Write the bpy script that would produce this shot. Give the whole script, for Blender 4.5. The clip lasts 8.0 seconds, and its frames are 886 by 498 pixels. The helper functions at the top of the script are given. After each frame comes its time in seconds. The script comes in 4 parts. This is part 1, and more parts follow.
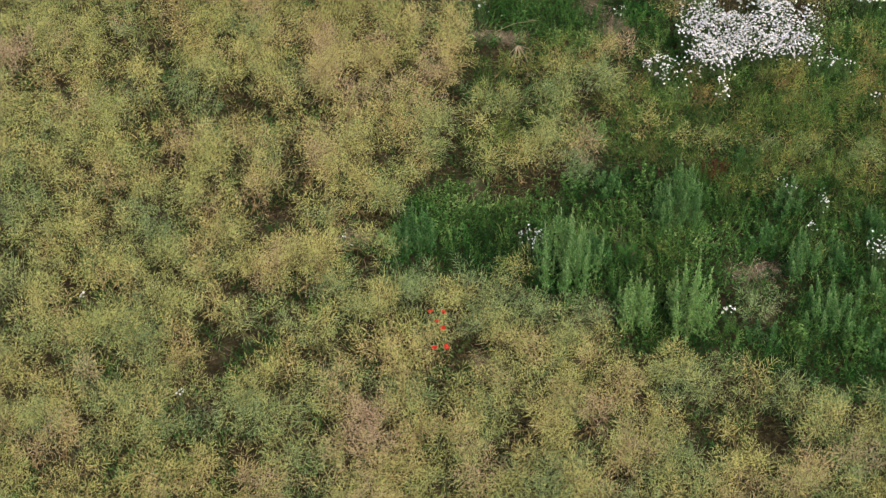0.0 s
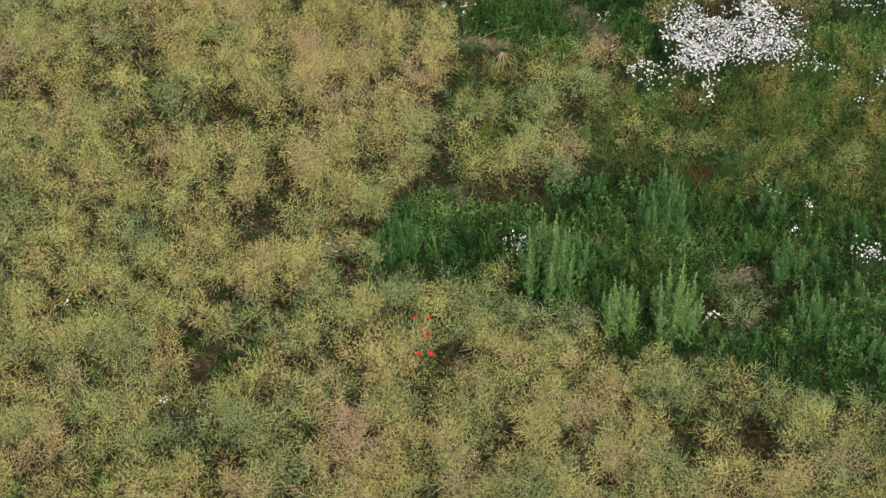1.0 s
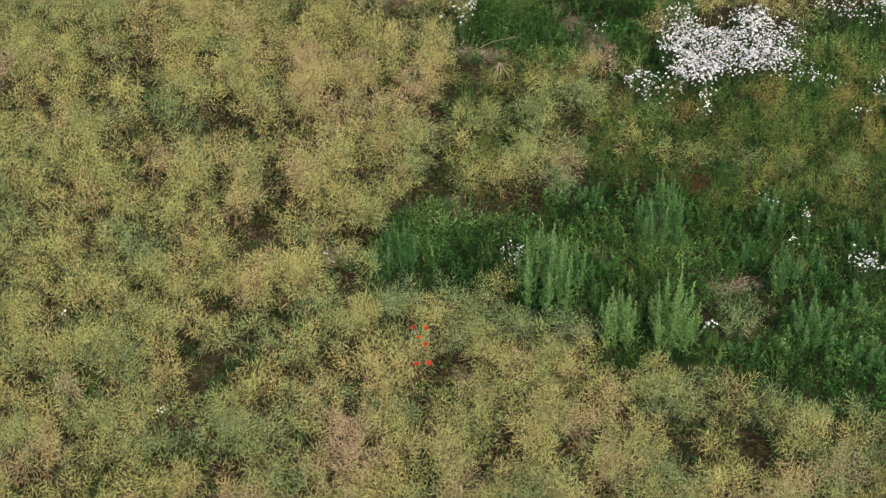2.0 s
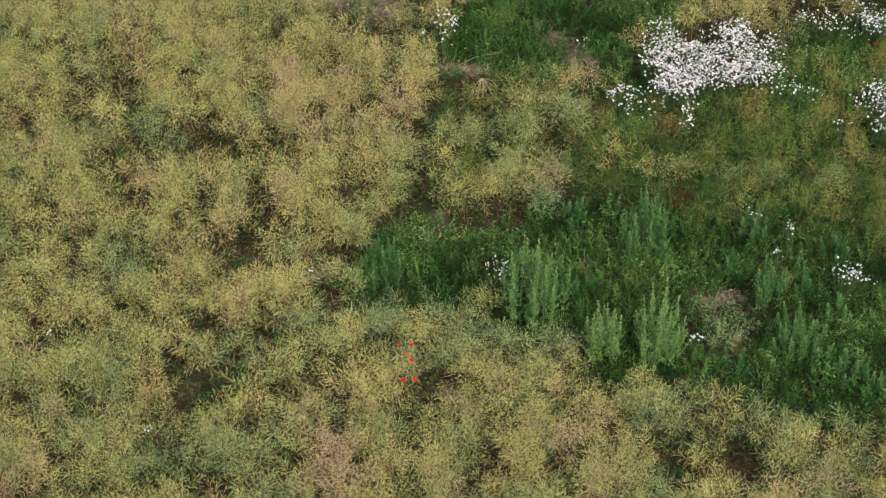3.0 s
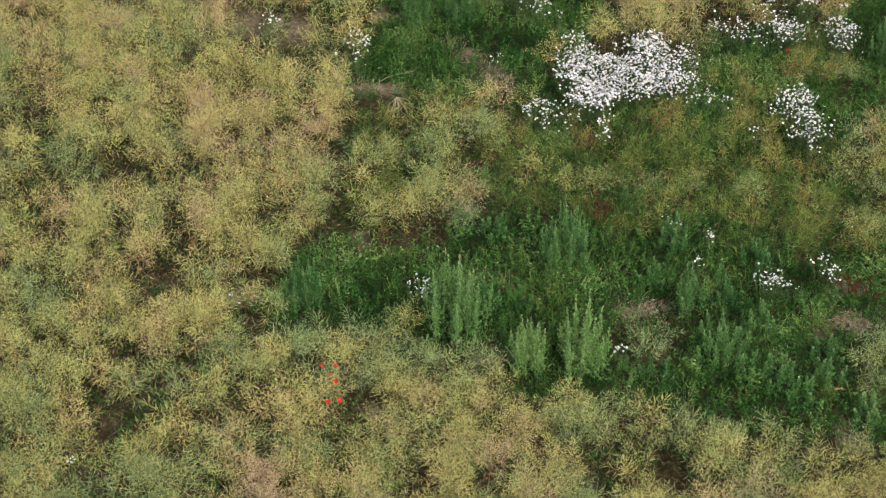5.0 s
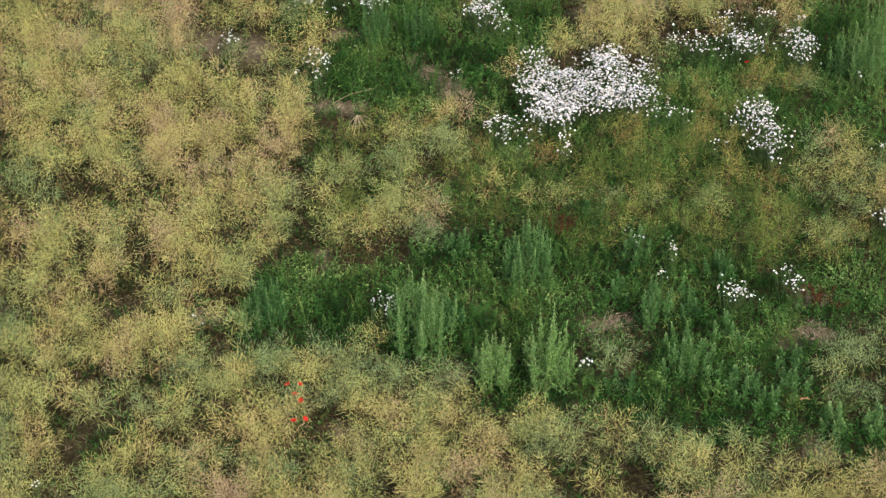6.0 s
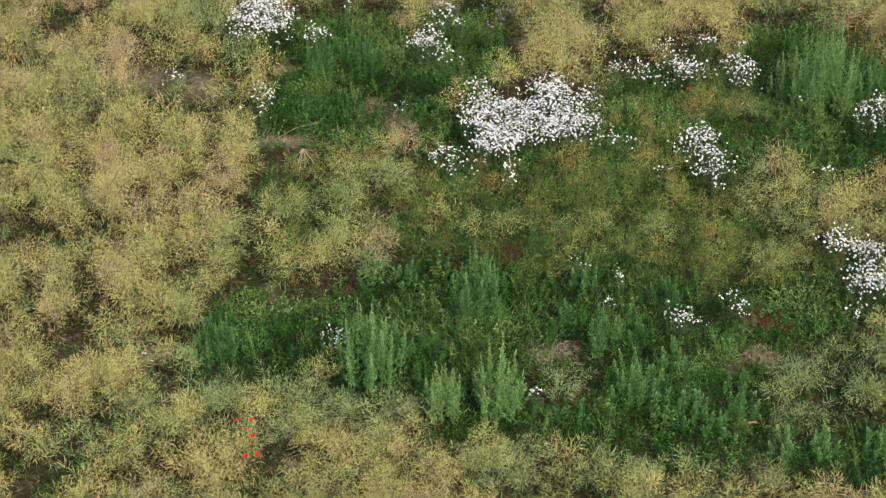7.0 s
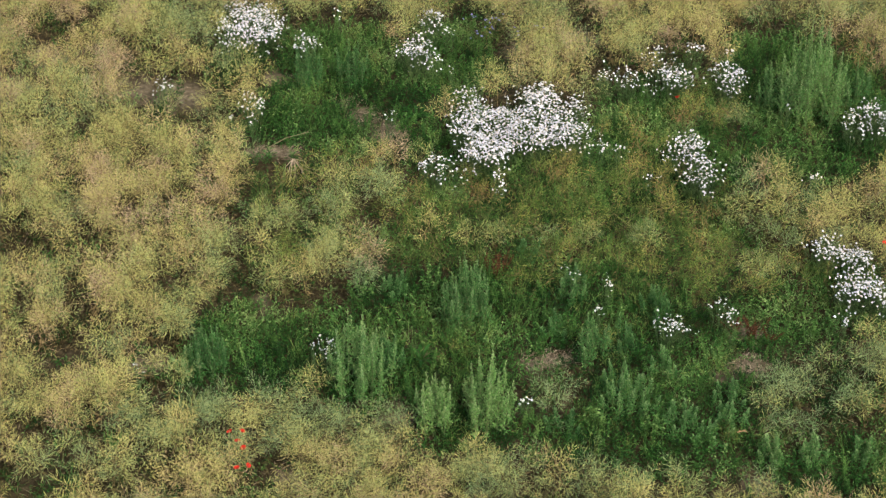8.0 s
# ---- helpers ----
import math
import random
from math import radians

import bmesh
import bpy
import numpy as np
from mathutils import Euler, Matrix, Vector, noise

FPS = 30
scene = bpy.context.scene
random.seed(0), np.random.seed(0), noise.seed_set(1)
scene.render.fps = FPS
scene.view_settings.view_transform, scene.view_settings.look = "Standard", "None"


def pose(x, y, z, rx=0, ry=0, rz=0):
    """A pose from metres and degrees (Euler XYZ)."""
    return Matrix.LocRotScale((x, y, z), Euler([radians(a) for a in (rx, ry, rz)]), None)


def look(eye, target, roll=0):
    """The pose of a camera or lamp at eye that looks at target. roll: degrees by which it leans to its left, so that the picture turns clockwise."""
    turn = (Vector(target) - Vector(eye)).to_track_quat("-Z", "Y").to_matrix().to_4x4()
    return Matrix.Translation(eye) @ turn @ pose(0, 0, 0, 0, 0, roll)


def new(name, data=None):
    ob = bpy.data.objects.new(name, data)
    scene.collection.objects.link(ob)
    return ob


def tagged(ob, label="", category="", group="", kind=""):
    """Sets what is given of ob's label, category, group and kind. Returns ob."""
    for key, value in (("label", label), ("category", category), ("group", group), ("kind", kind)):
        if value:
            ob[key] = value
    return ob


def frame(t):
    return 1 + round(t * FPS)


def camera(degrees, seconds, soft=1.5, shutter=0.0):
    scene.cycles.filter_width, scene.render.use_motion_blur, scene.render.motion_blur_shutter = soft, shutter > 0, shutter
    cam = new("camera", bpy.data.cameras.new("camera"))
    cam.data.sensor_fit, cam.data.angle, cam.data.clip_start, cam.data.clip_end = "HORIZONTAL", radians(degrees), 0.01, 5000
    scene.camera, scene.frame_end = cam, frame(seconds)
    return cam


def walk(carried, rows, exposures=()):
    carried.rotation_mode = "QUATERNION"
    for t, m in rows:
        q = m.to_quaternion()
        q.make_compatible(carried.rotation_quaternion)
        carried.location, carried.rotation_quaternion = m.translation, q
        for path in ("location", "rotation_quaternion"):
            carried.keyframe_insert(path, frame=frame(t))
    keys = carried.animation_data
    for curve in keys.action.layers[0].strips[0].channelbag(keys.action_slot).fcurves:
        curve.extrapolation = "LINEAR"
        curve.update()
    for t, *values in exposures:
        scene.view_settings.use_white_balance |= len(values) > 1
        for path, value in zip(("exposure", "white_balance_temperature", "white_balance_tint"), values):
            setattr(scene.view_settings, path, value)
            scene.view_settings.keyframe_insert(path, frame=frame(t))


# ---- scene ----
# ---- camera: a drone hovering 18 m over the field, panning slowly ----
cam = camera(23.47, 8.0, soft=1.45)
PATH = [  # seconds, x, y, z, yaw, pitch, lean
    (0.0, 0.007, -19.634, 18.099, 1.909, -41.326, -0.208),
    (0.5, 0.067, -19.628, 18.135, 2.002, -41.276, -0.131),
    (1.0, 0.105, -19.638, 18.097, 1.625, -41.136, -0.141),
    (1.2, 0.097, -19.648, 18.084, 1.491, -41.079, -0.233),
    (2.3, 0.083, -19.676, 18.026, 1.456, -40.598, -0.090),
    (2.5, 0.035, -19.666, 18.036, 1.283, -40.536, -0.147),
    (3.0, 0.012, -19.682, 18.068, 0.745, -40.337, -0.110),
    (3.5, 0.008, -19.674, 18.094, 0.000, -40.149, -0.061),
    (4.0, -0.004, -19.666, 18.070, -0.548, -39.986, 0.018),
    (4.5, -0.018, -19.643, 17.998, -1.547, -39.827, 0.029),
    (4.7, -0.007, -19.637, 17.931, -1.760, -39.717, 0.037),
    (5.8, -0.023, -19.669, 17.793, -3.199, -39.123, 0.074),
    (6.0, -0.040, -19.644, 17.777, -3.458, -38.976, 0.126),
    (6.5, -0.039, -19.668, 17.853, -4.153, -38.538, 0.156),
    (7.0, -0.026, -19.692, 17.942, -5.219, -38.335, 0.234),
    (7.5, -0.029, -19.709, 18.044, -5.563, -38.334, 0.230),
    (8.0, -0.009, -19.681, 18.097, -5.523, -38.334, 0.274),
]
walk(cam, [(t, pose(x, y, z, 90 + pitch, 0, yaw) @ pose(0, 0, 0, 0, 0, -lean)) for t, x, y, z, yaw, pitch, lean in PATH],
     exposures=[(0.0, 0.39), (3.5, 0.45), (7.0, 0.62), (8.0, 0.62)])

# ---- light: a bright overcast evening sky ----
world = bpy.data.worlds.new("overcast")
scene.world = world
world.use_nodes = True
wn = world.node_tree.nodes
sky = wn.new("ShaderNodeTexSky")
sky.sky_type = "NISHITA"
sky.sun_disc = False
SUN_ELEVATION, SUN_AZIMUTH = 48.0, 150.0
sky.sun_elevation, sky.sun_rotation = radians(SUN_ELEVATION), radians(SUN_AZIMUTH)
sky.air_density, sky.dust_density, sky.ozone_density = 1.0, 6.0, 1.0
world.node_tree.links.new(sky.outputs[0], wn["Background"].inputs[0])
wn["Background"].inputs[1].default_value = 0.15

sun_data = bpy.data.lights.new("sun", "SUN")
sun_data.energy, sun_data.angle, sun_data.color = 1.5, radians(25), (1.0, 0.95, 0.87)
sun = new("sun", sun_data)
sun.matrix_world = look((20 * math.sin(radians(SUN_AZIMUTH)), 20 * math.cos(radians(SUN_AZIMUTH)),
                         28.3 * math.tan(radians(SUN_ELEVATION)) / 1.41), (0, 0, 0))


# ---- materials ----
class Nodes:
    """A small builder for node materials."""

    def __init__(self, name, rough=0.7, spec=0.12):
        self.mat = bpy.data.materials.new(name)
        self.mat.use_nodes = True
        self.tree = self.mat.node_tree
        self.bsdf = self.tree.nodes["Principled BSDF"]
        self.bsdf.inputs["Roughness"].default_value = rough
        self.bsdf.inputs["Specular IOR Level"].default_value = spec
        self.out = self.tree.nodes["Material Output"]

    def node(self, kind, **values):
        n = self.tree.nodes.new(kind)
        for key, value in values.items():
            n.inputs[key.replace("_", " ")].default_value = value
        return n

    def link(self, a, b):
        self.tree.links.new(a, b)

    def noise(self, scale, detail=4.0):
        co = self.node("ShaderNodeTexCoord")
        n = self.node("ShaderNodeTexNoise", Scale=scale, Detail=detail)
        self.link(co.outputs["Object"], n.inputs["Vector"])
        return n.outputs["Fac"]

    def ramp(self, fac, stops):
        r = self.node("ShaderNodeValToRGB")
        el = r.color_ramp.elements
        while len(el) < len(stops):
            el.new(0.5)
        for e, (p, c) in zip(el, stops):
            e.position, e.color = p, (*c, 1)
        self.link(fac, r.inputs[0])
        return r.outputs[0]

    def math(self, op, a, b, clamp=False):
        m = self.tree.nodes.new("ShaderNodeMath")
        m.operation, m.use_clamp = op, clamp
        for i, v in enumerate((a, b)):
            if isinstance(v, (int, float)):
                m.inputs[i].default_value = v
            else:
                self.link(v, m.inputs[i])
        return m.outputs[0]

    def vary(self, colour, hue=None, value=None):
        h = self.node("ShaderNodeHueSaturation")
        self.link(colour, h.inputs["Color"])
        if hue is not None:
            self.link(hue, h.inputs["Hue"])
        if value is not None:
            self.link(value, h.inputs["Value"])
        return h.outputs[0]

    def bump(self, fac, strength, distance):
        b = self.node("ShaderNodeBump", Strength=strength, Distance=distance)
        self.link(fac, b.inputs["Height"])
        self.link(b.outputs[0], self.bsdf.inputs["Normal"])

    def done(self, colour, thin=0.0):
        self.link(colour, self.bsdf.inputs["Base Color"])
        if thin:
            tr = self.node("ShaderNodeBsdfTranslucent")
            self.link(colour, tr.inputs["Color"])
            mix = self.node("ShaderNodeMixShader", Fac=thin)
            self.link(self.bsdf.outputs[0], mix.inputs[1])
            self.link(tr.outputs[0], mix.inputs[2])
            self.link(mix.outputs[0], self.out.inputs[0])
        return self.mat


def plant_material(name, stops, thin=0.25, rough=0.6, spread=0.35, hue=0.03, mottle=0.0):
    """Plant tissue: the tone (attribute) picks the colour, every leaf or pod varies a little."""
    m = Nodes(name, rough)
    tone = m.node("ShaderNodeAttribute")
    tone.attribute_name = "tone"
    island = m.node("ShaderNodeNewGeometry").outputs["Random Per Island"]
    fine = m.noise(9.0, 3.0)
    fac = m.math("ADD", tone.outputs["Fac"], m.math("MULTIPLY", m.math("SUBTRACT", fine, 0.5), 0.35))
    fac = m.math("ADD", fac, m.math("MULTIPLY", m.math("SUBTRACT", island, 0.5), 0.22), clamp=True)
    colour = m.ramp(fac, stops)
    value = m.math("ADD", m.math("MULTIPLY", island, spread), 1.0 - spread / 2)
    value = m.math("MULTIPLY", value, m.math("ADD", m.math("MULTIPLY", m.noise(3.1, 3.0), mottle), 1.0 - mottle / 2))
    shift = m.math("ADD", m.math("MULTIPLY", m.math("SUBTRACT", m.noise(2.3, 2.0), 0.5), hue), 0.5)
    colour = m.vary(colour, shift, value)
    return m.done(colour, thin)


def plain_material(name, colour, rough=0.6, thin=0.0, spread=0.2, scale=60.0, spec=0.25):
    m = Nodes(name, rough, spec)
    dark = tuple(c * (1 - spread) for c in colour)
    light = tuple(min(1.0, c * (1 + spread)) for c in colour)
    rnd = m.node("ShaderNodeObjectInfo").outputs["Random"]
    fac = m.math("ADD", m.math("MULTIPLY", m.noise(scale), 0.6), m.math("MULTIPLY", rnd, 0.4), clamp=True)
    return m.done(m.ramp(fac, [(0.2, dark), (0.8, light)]), thin)


def soil_material():
    m = Nodes("soil", 0.95, 0.1)
    clods, broad = m.noise(14.0, 8.0), m.noise(1.1, 4.0)
    # soil under plants is near black: their shade is put into its colour
    shaded_earth = m.ramp(clods, [(0.30, (0.016, 0.013, 0.006)), (0.55, (0.036, 0.028, 0.013)), (0.75, (0.078, 0.061, 0.032))])
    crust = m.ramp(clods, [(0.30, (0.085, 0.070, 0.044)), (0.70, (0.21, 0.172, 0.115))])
    mix = m.node("ShaderNodeMix")
    mix.data_type = "RGBA"
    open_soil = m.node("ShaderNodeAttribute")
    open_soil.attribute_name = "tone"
    openness = m.math("ADD", open_soil.outputs["Fac"], m.math("SUBTRACT", broad, 0.5), clamp=True)
    m.link(openness, mix.inputs["Factor"])
    m.link(shaded_earth, mix.inputs["A"])
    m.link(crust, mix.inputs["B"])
    # beyond the standing plants the field goes on as a sheet of ripening crop
    co = m.node("ShaderNodeTexCoord")
    length = m.node("ShaderNodeVectorMath")
    length.operation = "LENGTH"
    m.link(co.outputs["Object"], length.inputs[0])
    far = m.math("MULTIPLY", m.math("SUBTRACT", length.outputs["Value"], 11.5), 0.3, clamp=True)
    tufts = m.math("ADD", m.math("MULTIPLY", m.noise(0.9, 6.0), 0.45), m.math("MULTIPLY", m.noise(7.0, 12.0), 0.55))
    crop = m.ramp(tufts, [(0.38, (0.07, 0.06, 0.03)), (0.5, (0.20, 0.19, 0.07)), (0.62, (0.36, 0.32, 0.12))])
    mix2 = m.node("ShaderNodeMix")
    mix2.data_type = "RGBA"
    m.link(far, mix2.inputs["Factor"])
    m.link(mix.outputs["Result"], mix2.inputs["A"])
    m.link(crop, mix2.inputs["B"])
    m.bump(clods, 0.8, 0.04)
    return m.done(mix2.outputs["Result"])


SOIL = soil_material()
POD = plant_material("rapeseed_pod", [(0.0, (0.205, 0.285, 0.128)), (0.25, (0.315, 0.365, 0.132)), (0.45, (0.415, 0.425, 0.14)), (0.63, (0.48, 0.44, 0.15)),
                                      (0.82, (0.48, 0.38, 0.175)), (1.0, (0.455, 0.34, 0.225))], 0.08, 0.7, 0.36, 0.05, 0.9)
# stem and withered-leaf colour, darkened to paint deeper shade into the canopy gaps
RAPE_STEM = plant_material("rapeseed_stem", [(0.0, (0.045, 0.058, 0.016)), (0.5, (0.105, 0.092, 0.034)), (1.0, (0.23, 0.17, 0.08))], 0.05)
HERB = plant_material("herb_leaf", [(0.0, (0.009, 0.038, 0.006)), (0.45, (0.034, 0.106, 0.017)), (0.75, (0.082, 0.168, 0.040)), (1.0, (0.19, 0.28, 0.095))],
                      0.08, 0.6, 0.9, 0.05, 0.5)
GRASSY = plant_material("grassy_leaf", [(0.0, (0.030, 0.085, 0.018)), (0.5, (0.10, 0.18, 0.040)), (1.0, (0.24, 0.285, 0.080))], 0.12, 0.7, 0.6, 0.04, 0.4)
SHOOT = plant_material("shoot_leaf", [(0.0, (0.024, 0.078, 0.016)), (0.5, (0.078, 0.17, 0.036)), (1.0, (0.19, 0.30, 0.085))], 0.12, 0.65, 0.6, 0.04, 0.5)
OLIVE_POD = plant_material("thin_rapeseed_pod", [(0.0, (0.045, 0.10, 0.020)), (0.35, (0.13, 0.20, 0.042)), (0.65, (0.25, 0.285, 0.065)),
                                                 (0.88, (0.43, 0.385, 0.11)), (1.0, (0.30, 0.17, 0.07))], 0.08, 0.7, 0.6, 0.05, 0.6)
HEN_LEAF = plant_material("fat_hen_leaf", [(0.0, (0.020, 0.088, 0.021)), (0.5, (0.080, 0.205, 0.054)), (1.0, (0.20, 0.355, 0.10))], 0.12, 0.7, 0.6, 0.03, 0.4)
HEN_SPIKE = plant_material("fat_hen_seed", [(0.0, (0.075, 0.17, 0.062)), (0.5, (0.17, 0.315, 0.12)), (1.0, (0.34, 0.48, 0.20))], 0.15, 0.8, 0.45)
HEN_STEM = plant_material("fat_hen_stem", [(0.0, (0.08, 0.13, 0.05)), (1.0, (0.16, 0.2, 0.08))], 0.05)
FEATHER = plant_material("mayweed_foliage", [(0.0, (0.035, 0.085, 0.025)), (1.0, (0.15, 0.22, 0.08))], 0.2, 0.6, 0.5)
DRY_STALK = plant_material("dry_stalk", [(0.0, (0.13, 0.10, 0.065)), (0.5, (0.30, 0.24, 0.16)), (1.0, (0.5, 0.42, 0.31))], 0.05, 0.8, 0.4)
DOCK_SEED = plant_material("dock_seed", [(0.0, (0.05, 0.023, 0.010)), (1.0, (0.15, 0.066, 0.028))], 0.1, 0.8, 0.4)
PETAL = plain_material("white_petal", (0.68, 0.71, 0.75), 0.5, 0.1, 0.14)
DISC = plain_material("yellow_disc", (0.62, 0.42, 0.05), 0.8, 0.0, 0.2)
POPPY_RED = plain_material("poppy_petal", (0.62, 0.028, 0.012), 0.45, 0.3, 0.15)
POPPY_HEART = plain_material("poppy_heart", (0.02, 0.02, 0.015), 0.7)
CORN_BLUE = plain_material("cornflower_petal", (0.19, 0.18, 0.40), 0.5, 0.25, 0.2)
TAN_LEAF = plain_material("tan_leaf", (0.33, 0.20, 0.10), 0.7, 0.2, 0.2)


# ---- the plan: where each growth stands (x, y, half sizes, count or strength) ----
WEEDY = [
    (0.94, 0.99, 2.24, 0.83), (2.34, 1.88, 1.49, 0.70), (3.61, 1.28, 1.84, 1.26), (4.80, 0.48, 1.58, 1.21),
    (4.54, -0.82, 1.38, 0.60), (2.69, -0.16, 1.27, 0.73), (6.75, -1.75, 1.15, 0.50), (0.64, 6.40, 1.09, 1.03),
    (0.97, 7.74, 0.95, 1.26), (7.93, 5.93, 1.26, 1.96), (5.44, 5.32, 0.99, 1.00), (6.16, 1.01, 0.88, 0.69),
    (2.98, 7.85, 0.61, 1.12), (-0.63, 1.72, 0.59, 0.46), (2.05, 5.62, 0.50, 0.48), (7.20, 4.65, 0.80, 0.75), (6.55, 4.55, 0.55, 0.65), (4.30, 3.95, 0.95, 0.42), (5.15, 4.15, 0.60, 0.50), (1.78, 7.04, 0.68, 0.76), (-1.00, 0.93, 0.43, 0.77),
]
UNDERGROWTH = [
    (-5.10, 0.23, 0.43, 0.48), (-4.98, 2.87, 0.38, 0.37), (-2.92, -1.47, 0.30, 0.39), (-3.95, -3.33, 0.70, 0.39),
    (-4.83, -3.45, 0.45, 0.22), (3.28, 0.15, 0.40, 0.35), (6.30, -0.55, 0.90, 0.75), (7.05, -0.55, 0.75, 0.75),
]
OLIVE = [
    (2.82, 3.42, 2.02, 1.02), (4.76, 3.74, 1.34, 1.32), (3.75, 4.51, 1.60, 0.82), (5.53, 2.38, 1.67, 0.86),
    (0.82, 3.76, 0.86, 0.64, 0.7), (3.85, 2.43, 1.51, 0.49), (6.55, 3.35, 0.70, 0.85, 0.8), (6.10, 5.85, 0.65, 0.60), (7.45, 1.69, 0.60, 0.96),
    (-2.18, -0.50, 0.21, 0.20), (-0.02, 2.82, 0.45, 0.49, 0.7), (-0.04, 4.07, 0.39, 0.60, 0.7), (1.00, 4.55, 0.80, 0.50, 0.7),
]
CROP_ISLANDS = [
    (3.30, 0.18, 0.50, 0.62), (6.30, -0.50, 0.95, 0.78), (7.15, -0.50, 0.75, 0.82),
    (6.63, 3.27, 0.47, 0.78), (7.48, 2.54, 0.69, 0.51), (1.32, 4.02, 0.35, 0.28), (0.12, -0.85, 0.60, 0.50),
    (-0.50, 0.25, 0.72, 0.48), (0.12, -0.60, 0.42, 0.35),
]
GAPS = [
    (-3.52, -1.59, 0.30, 0.24), (-1.66, -1.52, 0.27, 0.34), (-5.05, 4.67, 0.36, 0.41), (-5.47, -0.31, 0.21, 0.26),
    (-5.03, -3.20, 0.26, 0.18), (0.14, -3.00, 0.26, 0.22), (-6.45, 1.68, 0.19, 0.29), (-0.74, 3.92, 0.31, 0.45),
    (-1.43, 2.17, 0.22, 0.21), (-2.64, -2.89, 0.23, 0.22), (-6.80, 3.94, 0.31, 0.40),
    (-5.04, -1.40, 0.27, 0.20), (-3.93, 5.06, 0.16, 0.34), (-1.78, 3.00, 0.19, 0.25), (-2.74, -0.57, 0.17, 0.18),
    (0.59, -1.76, 0.13, 0.14), (-2.49, 3.34, 0.15, 0.25),
]
BARE = [
    (-0.22, -1.12, 0.20, 0.16), (-3.18, 8.54, 0.39, 0.29), (-2.04, 7.51, 0.34, 0.38),
    (-1.36, 7.21, 0.43, 0.46), (-0.37, 2.11, 0.15, 0.29), (-1.81, 1.08, 0.30, 0.15),
    (4.95, 8.04, 0.26, 0.29), (3.88, 7.99, 0.2, 0.2), (3.28, 0.68, 0.36, 0.17), (5.80, 0.34, 0.32, 0.20),
    (1.22, -0.22, 0.2, 0.12), (0.12, 5.52, 0.30, 0.18), (-0.30, 5.68, 0.20, 0.10), (9.46, 7.80, 0.24, 0.30),
    (6.00, 0.87, 0.17, 0.15), (-3.90, 7.55, 0.26, 0.38), (1.81, 1.05, 0.22, 0.11),
    (5.47, -1.89, 0.27, 0.14), (0.20, 7.48, 0.20, 0.16), (1.06, 6.78, 0.20, 0.15), (1.38, 6.30, 0.24, 0.26), (1.70, 5.84, 0.24, 0.20),
]
RIPE = [
    (-2.10, 8.40, 0.61, 0.65, 0.5), (-2.27, 4.47, 0.63, 0.80, 0.3), (-1.26, 3.71, 0.46, 0.51, 0.3), (-3.00, 1.61, 0.65, 0.68, 0.25),
    (-2.45, 0.04, 0.62, 0.52, 0.2), (5.28, 7.46, 0.69, 0.80, 0.1), (2.39, -1.46, 0.80, 0.39, 0.05), (-0.50, 3.25, 0.46, 0.50, 0.1),
    (1.69, -1.68, 0.60, 0.38, 0.05), (-6.24, 3.69, 0.47, 0.39, 0.3), (-2.31, 4.11, 0.31, 0.39, 0.5), (-2.24, 3.21, 0.31, 0.25, 0.35),
    (-3.02, 1.05, 0.65, 0.56, 0.3), (-3.29, -0.46, 0.62, 0.41, 0.2), (1.17, -2.50, 0.39, 0.54, 0.45), (-1.42, -2.68, 0.26, 0.22, 0.5),
    (-2.55, -3.68, 0.38, 0.17, 0.35), (-5.20, 2.97, 0.46, 0.38, -0.1),
]
UNRIPE = [
    (6.60, 3.30, 0.80, 0.90, 0.4), (7.50, 3.40, 0.50, 0.60, 0.3),
    (3.30, 0.00, 0.50, 0.60, 0.5),
    (0.28, -0.65, 0.82, 0.60, 0.5), (-1.76, -0.03, 0.62, 0.41, 0.4), (6.45, -0.75, 1.0, 0.75, 0.35), (3.25, 7.20, 0.51, 0.62, 0.4),
    (1.11, 2.23, 0.67, 0.48, 0.1), (-1.26, 2.72, 0.45, 0.36, 0.1), (-1.65, -0.08, 0.56, 0.63, 0.5), (-4.79, 0.76, 0.43, 0.44, 0.4),
    (-3.35, -2.95, 1.1, 0.8, 0.4), (-5.67, 0.84, 0.57, 0.45, 0.25), (3.45, -2.23, 0.52, 0.37, 0.5), (-6.49, 4.21, 0.47, 0.54, 0.2),
    (-0.55, -1.73, 0.33, 0.57, 0.5), (0.58, -0.91, 0.54, 0.40, 0.5), (-4.26, 3.39, 0.46, 0.51, 0.2),
]
MAYWEED_MAIN = [
    (2.87, 6.02, 0.25, 0.32, 40), (2.67, 5.32, 0.20, 0.35, 45), (2.97, 5.43, 0.29, 0.43, 100), (3.01, 4.77, 0.38, 0.44, 140),
    (3.40, 5.60, 0.25, 0.29, 50), (3.91, 5.99, 0.31, 0.26, 75), (3.88, 5.48, 0.41, 0.32, 100), (4.40, 5.64, 0.18, 0.26, 32),
    (3.57, 5.02, 0.40, 0.35, 100), (4.14, 5.03, 0.36, 0.28, 80), (4.53, 4.64, 0.24, 0.17, 25), (3.08, 3.97, 0.11, 0.29, 25),
    (2.21, 4.40, 0.20, 0.19, 38), (2.50, 4.10, 0.09, 0.16, 8), (4.87, 4.49, 0.16, 0.08, 9),
]
